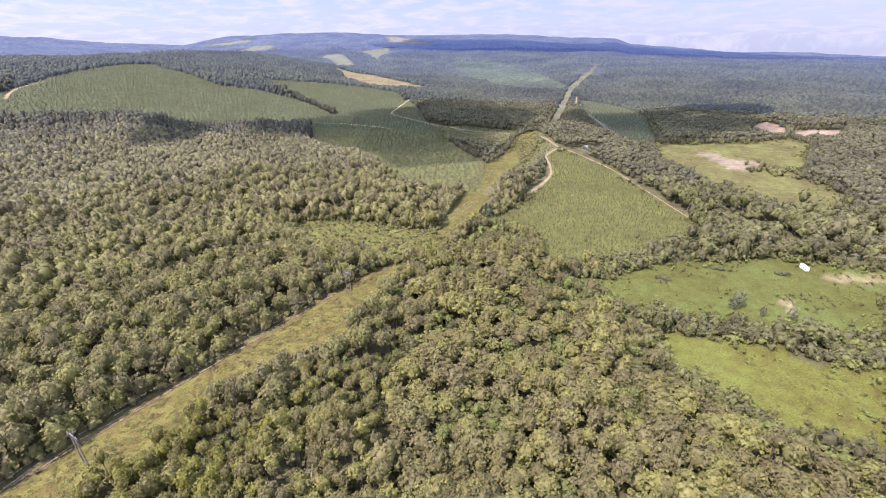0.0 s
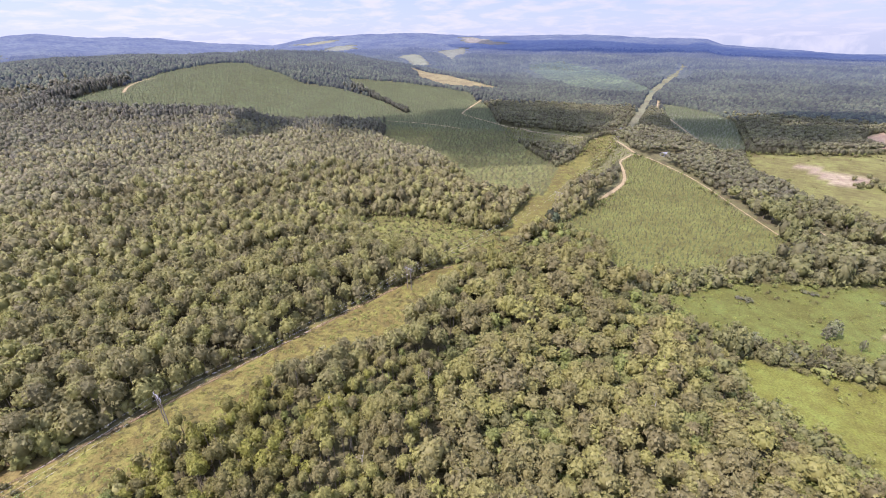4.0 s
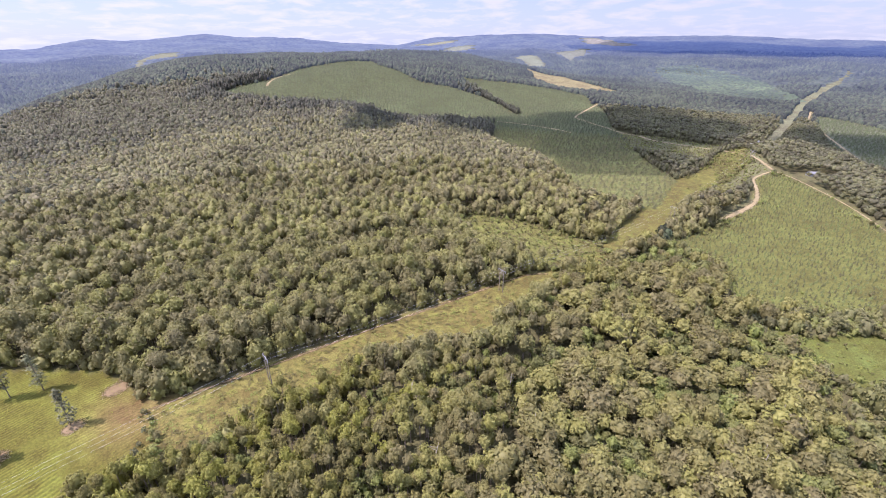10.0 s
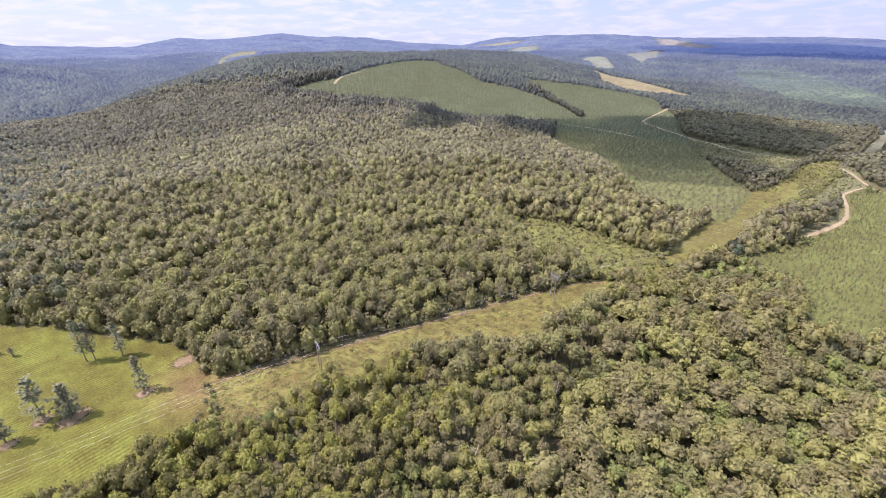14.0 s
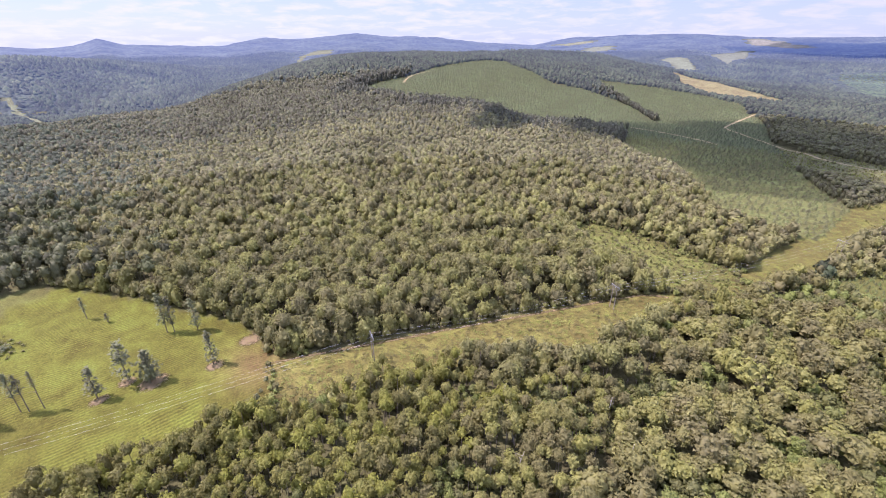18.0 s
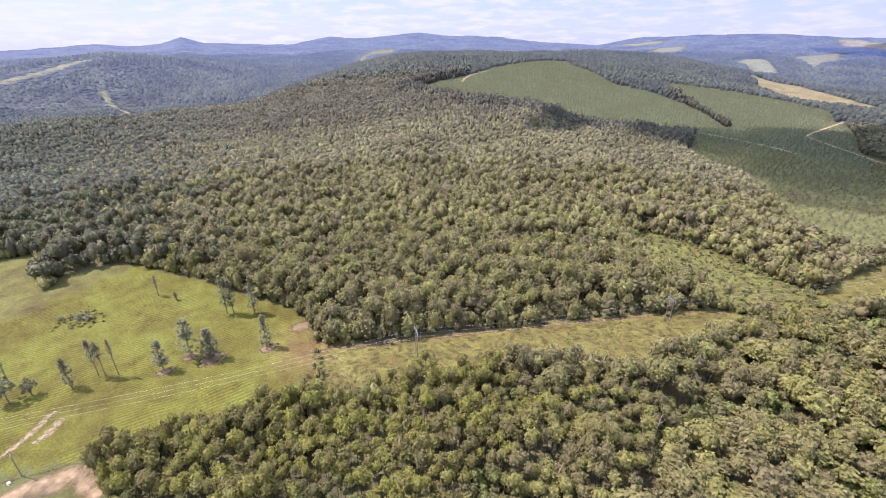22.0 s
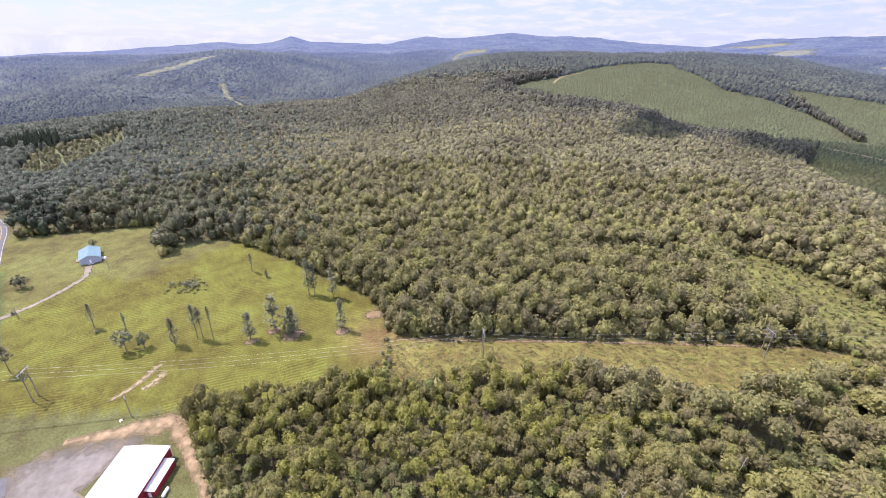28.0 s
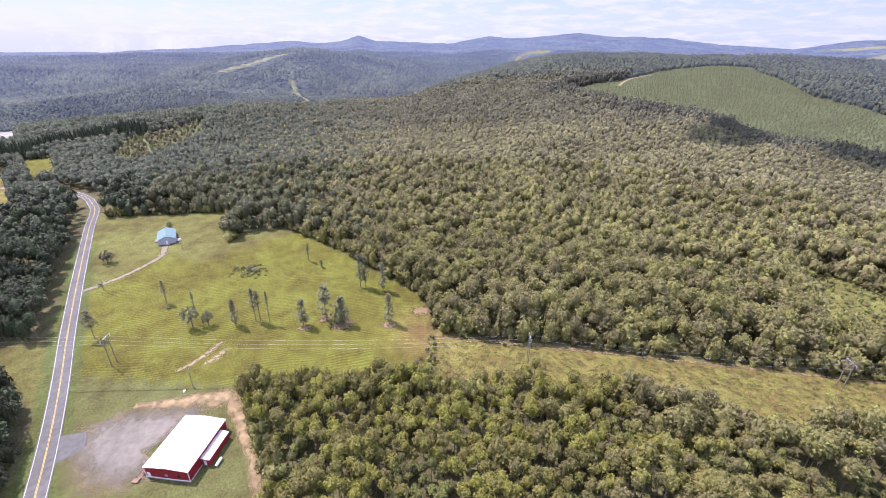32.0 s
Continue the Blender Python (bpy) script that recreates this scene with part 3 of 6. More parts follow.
GRASS, STRIP, YOUNG, PINE, PALE = (0.093, 0.093, 0.017), (0.123, 0.108, 0.031), (0.090, 0.093, 0.026), (0.072, 0.082, 0.036), (0.146, 0.126, 0.062)
MARSH = (0.080, 0.090, 0.022)
COVER = ((MEADOW, GRASS), (LAWN, (0.090, 0.088, 0.026)), (VERGE, (0.086, 0.083, 0.025)), (POWERLINE_STRIP, STRIP), (YOUNG_GROWTH, (0.120, 0.118, 0.034)), (CORRIDOR_END, (0.112, 0.112, 0.050)), (LINE_CORRIDOR, STRIP), (PLANTATION_EAST, YOUNG), (WET_MEADOW, MARSH),
         (LOWER_MEADOW, (0.098, 0.102, 0.022)), (PASTURE, (0.102, 0.099, 0.032)), (PASTURE_BARE, (0.19, 0.155, 0.10)), (MEADOW_BARE, (0.17, 0.145, 0.07)), (MEADOW_SCAR, (0.19, 0.155, 0.085)), (RED_PIT, (0.25, 0.178, 0.112)), (RED_PIT_EAST, (0.23, 0.178, 0.122)), (FAR_FIELD_G, (0.13, 0.132, 0.09)), (HILL_PLANTATION, PINE), (SLOPE_PLANTATION, (0.096, 0.098, 0.034)), (BACK_PLANTATION, PINE),
         # far fields and far corridor: grey-blue haze mixed into the cover colours
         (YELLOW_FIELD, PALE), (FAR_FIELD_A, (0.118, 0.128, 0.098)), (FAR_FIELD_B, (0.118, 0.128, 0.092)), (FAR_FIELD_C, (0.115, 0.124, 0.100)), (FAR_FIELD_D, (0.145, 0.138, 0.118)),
         # EAST_SLOPE is dulled: part of the cloud's shade sits in its colour
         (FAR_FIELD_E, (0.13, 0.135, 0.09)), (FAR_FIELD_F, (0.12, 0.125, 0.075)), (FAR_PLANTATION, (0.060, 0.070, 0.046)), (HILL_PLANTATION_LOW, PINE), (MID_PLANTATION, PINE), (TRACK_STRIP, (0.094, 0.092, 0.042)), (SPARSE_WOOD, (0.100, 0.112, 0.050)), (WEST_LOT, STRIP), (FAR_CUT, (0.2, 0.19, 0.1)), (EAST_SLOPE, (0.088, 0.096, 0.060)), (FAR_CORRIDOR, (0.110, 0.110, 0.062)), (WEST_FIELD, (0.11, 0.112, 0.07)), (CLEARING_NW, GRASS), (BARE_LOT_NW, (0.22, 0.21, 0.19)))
YARD = ((-190, -77), (-60, -62), (-60, -10), (-100, -10), (-128, -11), (-152, -12), (-180, -60))
FLOOR_COLOUR = (0.080, 0.075, 0.034)
BARE = tuple(c[0] for c in COVER) + (YARD,)
TRACKS = (TRACK_EAST, TRACK_FORK, TRACK_BEND, TRACK_SLOPE, TRACK_UPPER, TRACK_HILL, TRACK_WOODS, STRIP_TRACK, FIELD_TRACK)


def mesh_of(name, verts, faces, mats=(), smooth=False, tone=None, which=None):
    """One mesh from arrays: verts (n, 3), faces (m, 3 or 4)."""
    verts, faces = np.asarray(verts, np.float32), np.asarray(faces, np.int32)
    me = bpy.data.meshes.new(name)
    k = faces.shape[1]
    me.vertices.add(len(verts)); me.vertices.foreach_set("co", verts.ravel())
    me.loops.add(faces.size); me.loops.foreach_set("vertex_index", faces.ravel())
    me.polygons.add(len(faces))
    me.polygons.foreach_set("loop_start", np.arange(0, faces.size, k, dtype=np.int32))
    me.polygons.foreach_set("use_smooth", np.full(len(faces), smooth))
    for m in mats:
        me.materials.append(m)
    if which is not None:
        me.polygons.foreach_set("material_index", np.asarray(which, np.int32))
    if tone is not None:
        me.attributes.new("tone", "FLOAT", "POINT").data.foreach_set("value", np.asarray(tone, np.float32))
    me.update(calc_edges=True)
    return me


def build_ground():
    az = np.radians(np.concatenate([np.arange(-68, 130, 0.45), np.arange(130, 292, 3.0)]))
    far = np.concatenate([np.linspace(0.5, 40, 5), np.exp(np.linspace(np.log(50), np.log(4940), 165))])
    a, d = np.meshgrid(az, far)
    x, y = -np.sin(a) * d, np.cos(a) * d
    z = ground(x, y)
    n, r = len(az), len(far)
    i = np.arange(n)
    faces = np.concatenate([np.stack([i + k * n, i + (k + 1) * n, (i + 1) % n + (k + 1) * n, (i + 1) % n + k * n], 1) for k in range(r - 1)])
    faces = np.concatenate([faces, [(0, n * 3 // 11, n * 6 // 11, n - 20)]])
    me = mesh_of("ground", np.stack([x, y, z], -1).reshape(-1, 3), faces[:, ::-1], [LAND], smooth=True)
    col = np.ones((x.size, 4), np.float32)
    col[:, :3] = FLOOR_COLOUR
    fx, fy = x.ravel(), y.ravel()
    col[:, 3] = inside(MEADOW, fx, fy) & ~inside(LAWN, fx, fy) & ~inside(YARD, fx, fy)
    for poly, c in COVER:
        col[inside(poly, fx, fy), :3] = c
    dry = np.exp(-(np.hypot((fx + 153) / 17, (fy - 66) / 13)) ** 2)[:, None]      # parched corner of the meadow
    col[:, :3] = col[:, :3] * (1 - dry) + np.array((0.136, 0.102, 0.037)) * dry
    # far floor blends to a paler, bluer tint: haze painted into the cover colour
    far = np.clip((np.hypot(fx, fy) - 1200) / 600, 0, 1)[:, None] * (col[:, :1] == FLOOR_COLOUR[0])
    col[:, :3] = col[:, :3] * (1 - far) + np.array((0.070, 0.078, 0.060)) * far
    col[near_line(TRACK_WOODS, fx, fy) < 6, :3] = (0.105, 0.103, 0.045)
    col[inside(YARD, fx, fy), :3] = (0.076, 0.078, 0.027)
    col[(near_line(ROAD_LINE, fx, fy) < 6.5) & (np.hypot(fx, fy) < 330), :3] = (0.066, 0.080, 0.024)      # lush verge
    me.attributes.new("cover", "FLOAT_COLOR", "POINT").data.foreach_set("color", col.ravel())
    return tagged(new("ground", me), "rolling wooded land with meadows and cleared strips", "ground", kind="structure")


build_ground()


def ribbon(name, line, wide, material, lift, label, category, steps=6, kind="structure", parent=None):
    """A strip of even width along a line of the plan, draped on the ground, with a thin edge."""
    p = smooth_line(line, steps)
    t = np.gradient(p, axis=0)
    t /= np.linalg.norm(t, axis=1)[:, None] + 1e-9
    nrm = np.stack([-t[:, 1], t[:, 0]], 1)
    w = np.full(len(p), wide / 2) if np.isscalar(wide) else np.interp(np.linspace(0, 1, len(p)), np.linspace(0, 1, len(wide)), np.array(wide) / 2)
    soft = material in (DIRT, DRIVE, RED_CLAY)
    at = 0.55 if soft else 0.98
    cols = [p - nrm * w[:, None], p - nrm * w[:, None] * at, p, p + nrm * w[:, None] * at, p + nrm * w[:, None]]
    drop = [0, 0, 0.02, 0, 0] if soft else [-0.3, 0, 0.02, 0, -0.3]
    base = ground(p[:, 0], p[:, 1])
    v = np.concatenate([np.column_stack([c, np.maximum(ground(c[:, 0], c[:, 1]), base if k in (1, 2, 3) else -99) + lift + h]) for k, (c, h) in enumerate(zip(cols, drop))])
    n = len(p)
    i = np.arange(n - 1)
    f = np.concatenate([np.stack([i + k * n, i + k * n + 1, i + (k + 1) * n + 1, i + (k + 1) * n], 1) for k in range(4)])
    me = mesh_of(name, v, f[:, ::-1], [material], smooth=False)
    me.attributes.new("edge", "FLOAT", "POINT").data.foreach_set("value", np.repeat(np.array((0.0, 0.32, 0.48, 0.32, 0.0) if material is RED_CLAY or name in ("wheel_rut", "service_track") else (0.0, 0.45, 0.7, 0.45, 0.0), np.float32), n))
    ob = new(name, me)
    if parent is None:
        tagged(ob, label, category, kind=kind)
    else:
        ob.parent = parent
        if label:
            tagged(ob, label)
    return ob


def smooth_line(line, steps):
    """Catmull-Rom through the points."""
    p = np.array([line[0], *line, line[-1]], float)
    p[0], p[-1] = 2 * p[1] - p[2], 2 * p[-2] - p[-3]
    out = []
    for k in range(1, len(p) - 2):
        s = np.linspace(0, 1, steps, endpoint=False)[:, None]
        a, b, c, e = p[k - 1], p[k], p[k + 1], p[k + 2]
        out.append(0.5 * (2 * b + (c - a) * s + (2 * a - 5 * b + 4 * c - e) * s**2 + (3 * b - a - 3 * c + e) * s**3))
    return np.concatenate([*out, [p[-2]]])


def shifted(line, off):
    p = smooth_line(line, 4)
    t = np.gradient(p, axis=0)
    t /= np.linalg.norm(t, axis=1)[:, None]
    return [tuple(q) for q in p + off * np.stack([-t[:, 1], t[:, 0]], 1)]


road = ribbon("road", ROAD_LINE, 6.5, ASPHALT, 0.12, "worn grey two-lane asphalt road through the meadow", "road", kind="structure")
for off in (-2.8, 2.8):
    ribbon("edge_line", shifted(ROAD_LINE, off), 0.15, LINE_WHITE, 0.16, "", "", steps=2, parent=road)
for off in (-0.14, 0.14):
    ribbon("centre_line", shifted(ROAD_LINE, off), 0.10, LINE_YELLOW, 0.16, "", "", steps=2, parent=road)
ribbon("driveway", DRIVEWAY, (4.8, 4.2, 3.8, 3.6, 3.8, 5.0), DRIVE, 0.10, "pale dirt driveway from the road to the small house", "driveway")
for line, wide in ((TRACK_EAST, (4, 7, 6, 5, 4.5, 4, 4)), (TRACK_FORK, (4, 6, 6, 4, 3, 2.5, 2.2, 2)), (TRACK_BEND, 5.5), (TRACK_SLOPE, (6, 8, 7, 4, 3)), (TRACK_UPPER, 6.0), (TRACK_HILL, 7.0), (FIELD_TRACK, 5.0), (TRACK_WOODS, 2.6)):
    ribbon("dirt_track", line, wide, DIRT, 0.15, "bare tan dirt track across cleared land", "dirt track")
ribbon("service_track", STRIP_TRACK, (1.0, 1.7, 1.3, 1.9, 1.2), SOIL, 0.12, "faint bare service track along the wood's edge under the power line", "dirt track")


# ---- trees ----
rng = np.random.default_rng(7)
PHI = (1 + 5 ** 0.5) / 2
ICO_V = np.array([(-1, PHI, 0), (1, PHI, 0), (-1, -PHI, 0), (1, -PHI, 0), (0, -1, PHI), (0, 1, PHI), (0, -1, -PHI), (0, 1, -PHI), (PHI, 0, -1), (PHI, 0, 1), (-PHI, 0, -1), (-PHI, 0, 1)], float)
ICO_V /= np.linalg.norm(ICO_V[0])
_d = np.linalg.norm(ICO_V[:, None] - ICO_V[None], axis=-1)
ICO_F = np.array([(i, j, k) if np.dot(np.cross(ICO_V[j] - ICO_V[i], ICO_V[k] - ICO_V[i]), ICO_V[i]) > 0 else (i, k, j)
                  for i in range(12) for j in range(i + 1, 12) for k in range(j + 1, 12) if max(_d[i, j], _d[j, k], _d[i, k]) < 1.2])

ICO_TOP = ICO_F[ICO_V[ICO_F].mean(1)[:, 2] > -0.5]          # without the hidden underside


def finer(v, f):
    """Each triangle of a ball in four."""
    v, known, out = [tuple(p) for p in v], {}, []

    def mid(a, b):
        key = (min(a, b), max(a, b))
        if key not in known:
            m = (np.array(v[a]) + v[b]) / 2
            known[key] = len(v)
            v.append(tuple(m / np.linalg.norm(m)))
        return known[key]

    for a, b, c in f:
        ab, bc, ca = mid(a, b), mid(b, c), mid(c, a)
        out += [(a, ab, ca), (b, bc, ab), (c, ca, bc), (ab, bc, ca)]
    return np.array(v), np.array(out)


ICO2_V, ICO2_F = finer(ICO_V, ICO_F)


def dome(seed, leaves, leaf, bumps=9):
    """A crown of radius about 1 and height 2: one uneven dome with boughs standing out, under a skin of leaf sprays."""
    r = np.random.default_rng(seed)
    w = r.standard_normal((bumps, 3))
    w[:, 2] = np.abs(w[:, 2])
    w /= np.linalg.norm(w, axis=1)[:, None]
    high = r.uniform(0.12, 0.34, bumps)

    def shape(u):
        far = 0.78 + ((np.maximum(u @ w.T, 0) ** 10) * high).max(1)
        p = u * far[:, None]
        p[:, 2] = np.where(p[:, 2] > 0, 0.75 + p[:, 2] * 1.2, 0.75 + p[:, 2] * 0.75)
        return p

    v = shape(ICO_V * 1.0) * np.array((0.84, 0.84, 0.95))
    u = r.standard_normal((leaves, 3))
    u[:, 2] = np.abs(u[:, 2]) * 1.1 - 0.3
    u /= np.linalg.norm(u, axis=1)[:, None]
    p = shape(u) * r.uniform(0.92, 1.10, (leaves, 1))
    nrm = 0.85 * u + 0.26 * r.standard_normal((leaves, 3)) + np.array((0, 0, 0.5))
    nrm /= np.linalg.norm(nrm, axis=1)[:, None]
    a = np.cross(nrm, r.standard_normal((leaves, 3)))
    a /= np.linalg.norm(a, axis=1)[:, None]
    q = np.cross(nrm, a)
    s = leaf * r.uniform(0.6, 1.4, (leaves, 1))
    tri = np.stack([p + a * s, p - 0.5 * a * s + 0.75 * q * s, p - 0.5 * a * s - 0.75 * q * s], 1)
    return np.concatenate([v, tri.reshape(-1, 3)]), np.concatenate([ICO_F, np.arange(3 * leaves).reshape(-1, 3) + len(v)])


def boughs(seed, clumps, each, leaf, core=0.76, tall=1.0):
    """A crown of radius about 1 and height about 2: leafy boughs at uneven lengths round a dome, each a clump of leaf sprays, with dark hollows between them."""
    r = np.random.default_rng(seed)
    k = np.arange(clumps)
    h = 1 - 1.25 * (k + 0.5) / clumps
    a = 2.39996 * k + r.uniform(-0.35, 0.35, clumps)
    out = np.stack([np.sqrt(1 - h ** 2) * np.cos(a), np.sqrt(1 - h ** 2) * np.sin(a), h], 1)
    c = out * r.uniform(0.60, 0.86, (clumps, 1)) * np.array((1, 1, 1.05 * tall)) + np.array((0, 0, 0.72))
    size = r.uniform(0.24, 0.42, clumps)
    n = clumps * each
    w = r.standard_normal((n, 3)) + 1.1 * np.repeat(out, each, 0) + np.array((0, 0, 0.5))
    w /= np.linalg.norm(w, axis=1)[:, None]
    p = np.repeat(c, each, 0) + w * np.repeat(size, each)[:, None] * r.uniform(0.65, 1.12, (n, 1)) * np.array((1, 1, 0.8))
    nrm = 0.7 * w + 0.42 * r.standard_normal((n, 3)) + np.array((0, 0, 0.4))
    nrm /= np.linalg.norm(nrm, axis=1)[:, None]
    u = np.cross(nrm, r.standard_normal((n, 3)))
    u /= np.linalg.norm(u, axis=1)[:, None]
    q = np.cross(nrm, u)
    s = leaf * r.uniform(0.6, 1.4, (n, 1))
    tri = np.stack([p + u * s, p - 0.5 * u * s + 0.75 * q * s, p - 0.5 * u * s - 0.75 * q * s], 1)
    v = ICO_V * core * (1 + 0.12 * r.standard_normal((12, 1))) * np.array((1, 1, 1.1 * tall)) + np.array((0, 0, 0.72))
    return np.concatenate([v, tri.reshape(-1, 3)]), np.concatenate([ICO_TOP, np.arange(3 * n).reshape(-1, 3) + 12])


def lump(seed, leaves, leaf):
    """A far crown of radius about 1 and height 2: one knobbly dome with a few leaf sprays."""
    r = np.random.default_rng(seed)
    v = ICO_V * r.uniform(0.78, 1.06, (12, 1)) * np.array((1, 1, 1.05)) + np.array((0, 0, 0.85))
    w = r.standard_normal((leaves, 3)) + np.array((0, 0, 0.8))
    w /= np.linalg.norm(w, axis=1)[:, None]
    p = w * r.uniform(0.85, 1.2, (leaves, 1)) + np.array((0, 0, 0.85))
    nrm = 0.6 * w + 0.5 * r.standard_normal((leaves, 3)) + np.array((0, 0, 0.4))
    u = np.cross(nrm, r.standard_normal((leaves, 3)))
    u /= np.linalg.norm(u, axis=1)[:, None]
    q = np.cross(nrm / np.linalg.norm(nrm, axis=1)[:, None], u)
    s = leaf * r.uniform(0.6, 1.4, (leaves, 1))
    tri = np.stack([p + u * s, p - 0.5 * u * s + 0.75 * q * s, p - 0.5 * u * s - 0.75 * q * s], 1)
    return np.concatenate([v, tri.reshape(-1, 3)]), np.concatenate([ICO_TOP, np.arange(3 * leaves).reshape(-1, 3) + 12])


def patches(x, y, wide, seed):
    """Smooth uneven patches over the plan, 0 to 1, about wide metres across."""
    g = np.random.default_rng(seed).random((64, 64))
    u, v = np.asarray(x) / wide, np.asarray(y) / wide
    i, j = np.floor(u).astype(int), np.floor(v).astype(int)
    f, h = u - i, v - j
    f, h = f * f * (3 - 2 * f), h * h * (3 - 2 * h)
    a, b = g[i % 64, j % 64] * (1 - f) + g[(i + 1) % 64, j % 64] * f, g[i % 64, (j + 1) % 64] * (1 - f) + g[(i + 1) % 64, (j + 1) % 64] * f
    return a * (1 - h) + b * h


def tuft(seed, blades, size):
    """Low weeds of radius 1 and height 2 with no stem: loose leaf sprays over the ground."""
    r = np.random.default_rng(seed)
    d, a = np.sqrt(r.random(blades)), r.uniform(0, 6.28, blades)
    p = np.stack([d * np.cos(a), d * np.sin(a), 2 * (1 - d ** 2) * r.uniform(0.2, 1.0, blades)], 1)
    nrm = 0.6 * r.standard_normal((blades, 3)) + np.array((0, 0, 1.0))
    nrm /= np.linalg.norm(nrm, axis=1)[:, None]
    u = np.cross(nrm, r.standard_normal((blades, 3)))
    u /= np.linalg.norm(u, axis=1)[:, None]
    q = np.cross(nrm, u)
    s = size * r.uniform(0.5, 1.5, (blades, 1))
    tri = np.stack([p + u * s, p - 0.5 * u * s + 0.75 * q * s, p - 0.5 * u * s - 0.75 * q * s], 1)
    return tri.reshape(-1, 3), np.arange(3 * blades).reshape(-1, 3)


def pine(seed, tiers, around):
    """A conifer of radius 1 and height 2: drooping ragged tiers."""
    r = np.random.default_rng(seed)
    vs, fs, n = [], [], 0
    for k in range(tiers):
        z, w = 2 * (k + 0.2) / tiers, 1.0 - 0.85 * k / tiers
        a = np.linspace(0, 2 * math.pi, around, endpoint=False) + r.random()
        rr = w * r.uniform(0.65, 1.1, around)
        rim = np.stack([rr * np.cos(a), rr * np.sin(a), np.full(around, z) + r.uniform(-0.12, 0.08, around)], 1)
        vs.append(np.concatenate([rim, [(0, 0, z + 2.6 / tiers)]]))
        fs += [(n + j, n + (j + 1) % around, n + around) for j in range(around)]
        n += around + 1
    return np.concatenate(vs), np.array(fs)


def trunk_arrays(sides=5, flare=1.25):
    """A tapered trunk of radius 1 at the ground, 1 high."""
    a = np.linspace(0, 2 * math.pi, sides, endpoint=False)
    v = np.concatenate([np.stack([w * np.cos(a) + s, w * np.sin(a), np.full(sides, z)], 1) for z, w, s in ((-0.04, flare, 0), (0.1, 1.0, 0), (0.55, 0.75, 0.25), (1.0, 0.4, 0.1))])
    f = [(k * sides + j, k * sides + (j + 1) % sides, (k + 1) * sides + (j + 1) % sides, (k + 1) * sides + j) for k in range(3) for j in range(sides)]
    return v, np.array(f)


def scatter(poly_box, gap, keep):
    """Places on a jittered grid over a box of the plan, where keep(x, y) is true."""
    x0, y0, x1, y1 = poly_box
    gx, gy = np.meshgrid(np.arange(x0, x1, gap), np.arange(y0, y1, gap))
    gx = gx + rng.uniform(-0.42, 0.42, gx.shape) * gap
    gy = gy + rng.uniform(-0.42, 0.42, gy.shape) * gap
    gx, gy = gx.ravel(), gy.ravel()
    k = keep(gx, gy)
    return gx[k], gy[k]


def plant(name, protos, x, y, radius, height, foot, material, label, category, stems=None, smooth=True, kind="stuff"):
    """Very many plants in one object: crowns (radius 1, height 2) set at places of the plan."""
    z = ground(x, y)
    pick = rng.integers(0, len(protos), len(x))
    turn = rng.uniform(0, 2 * math.pi, len(x))
    tone = rng.random(len(x))
    vs, fs, ts, ms, n = [], [], [], [], 0
    for k, (pv, pf) in enumerate(protos):
        s = np.where(pick == k)[0]
        if not len(s):
            continue
        c, si = np.cos(turn[s])[:, None], np.sin(turn[s])[:, None]
        v = np.stack([x[s][:, None] + radius[s][:, None] * (pv[:, 0] * c - pv[:, 1] * si), y[s][:, None] + radius[s][:, None] * (pv[:, 0] * si + pv[:, 1] * c),
                      z[s][:, None] + foot[s][:, None] + pv[:, 2] * (height[s] - foot[s])[:, None] / 2], -1)
        vs.append(v.reshape(-1, 3))
        fs.append((pf[None] + (n + np.arange(len(s)) * len(pv))[:, None, None]).reshape(-1, 3))
        ts.append(np.repeat(tone[s], len(pv)))
        ms.append(np.zeros(len(s) * len(pf), np.int32))
        n += len(s) * len(pv)
    mats = [material]
    if stems is not None:
        a = np.array([0, 2.1, 4.2])
        pv = np.concatenate([np.stack([w * np.cos(a), w * np.sin(a), np.full(3, h)], 1) for w, h in ((1, 0), (0.6, 1))])
        pf = np.array([(0, 1, 4), (0, 4, 3), (1, 2, 5), (1, 5, 4), (2, 0, 3), (2, 3, 5)])
        v = np.stack([x[:, None] + stems * pv[:, 0], y[:, None] + stems * pv[:, 1], z[:, None] - 0.2 + pv[:, 2] * (foot + 0.45 * (height - foot))[:, None]], -1)
        vs.append(v.reshape(-1, 3)); fs.append((pf[None] + (n + np.arange(len(x)) * 6)[:, None, None]).reshape(-1, 3))
        ts.append(np.repeat(tone, 6)); ms.append(np.ones(len(x) * 6, np.int32))
        mats.append(BARK)
    me = mesh_of(name, np.concatenate(vs), np.concatenate(fs), mats, smooth=smooth, tone=np.concatenate(ts), which=np.concatenate(ms))
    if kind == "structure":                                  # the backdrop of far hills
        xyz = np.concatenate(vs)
        # distance that scales the haze painted as emission
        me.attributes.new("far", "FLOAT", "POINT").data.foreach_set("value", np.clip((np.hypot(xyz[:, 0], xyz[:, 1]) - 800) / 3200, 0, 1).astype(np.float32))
    return tagged(new(name, me), label, category, kind=kind)


HOMES = ((151.0, 674.0), (174.0, 526.0), (-560.0, -210.0))


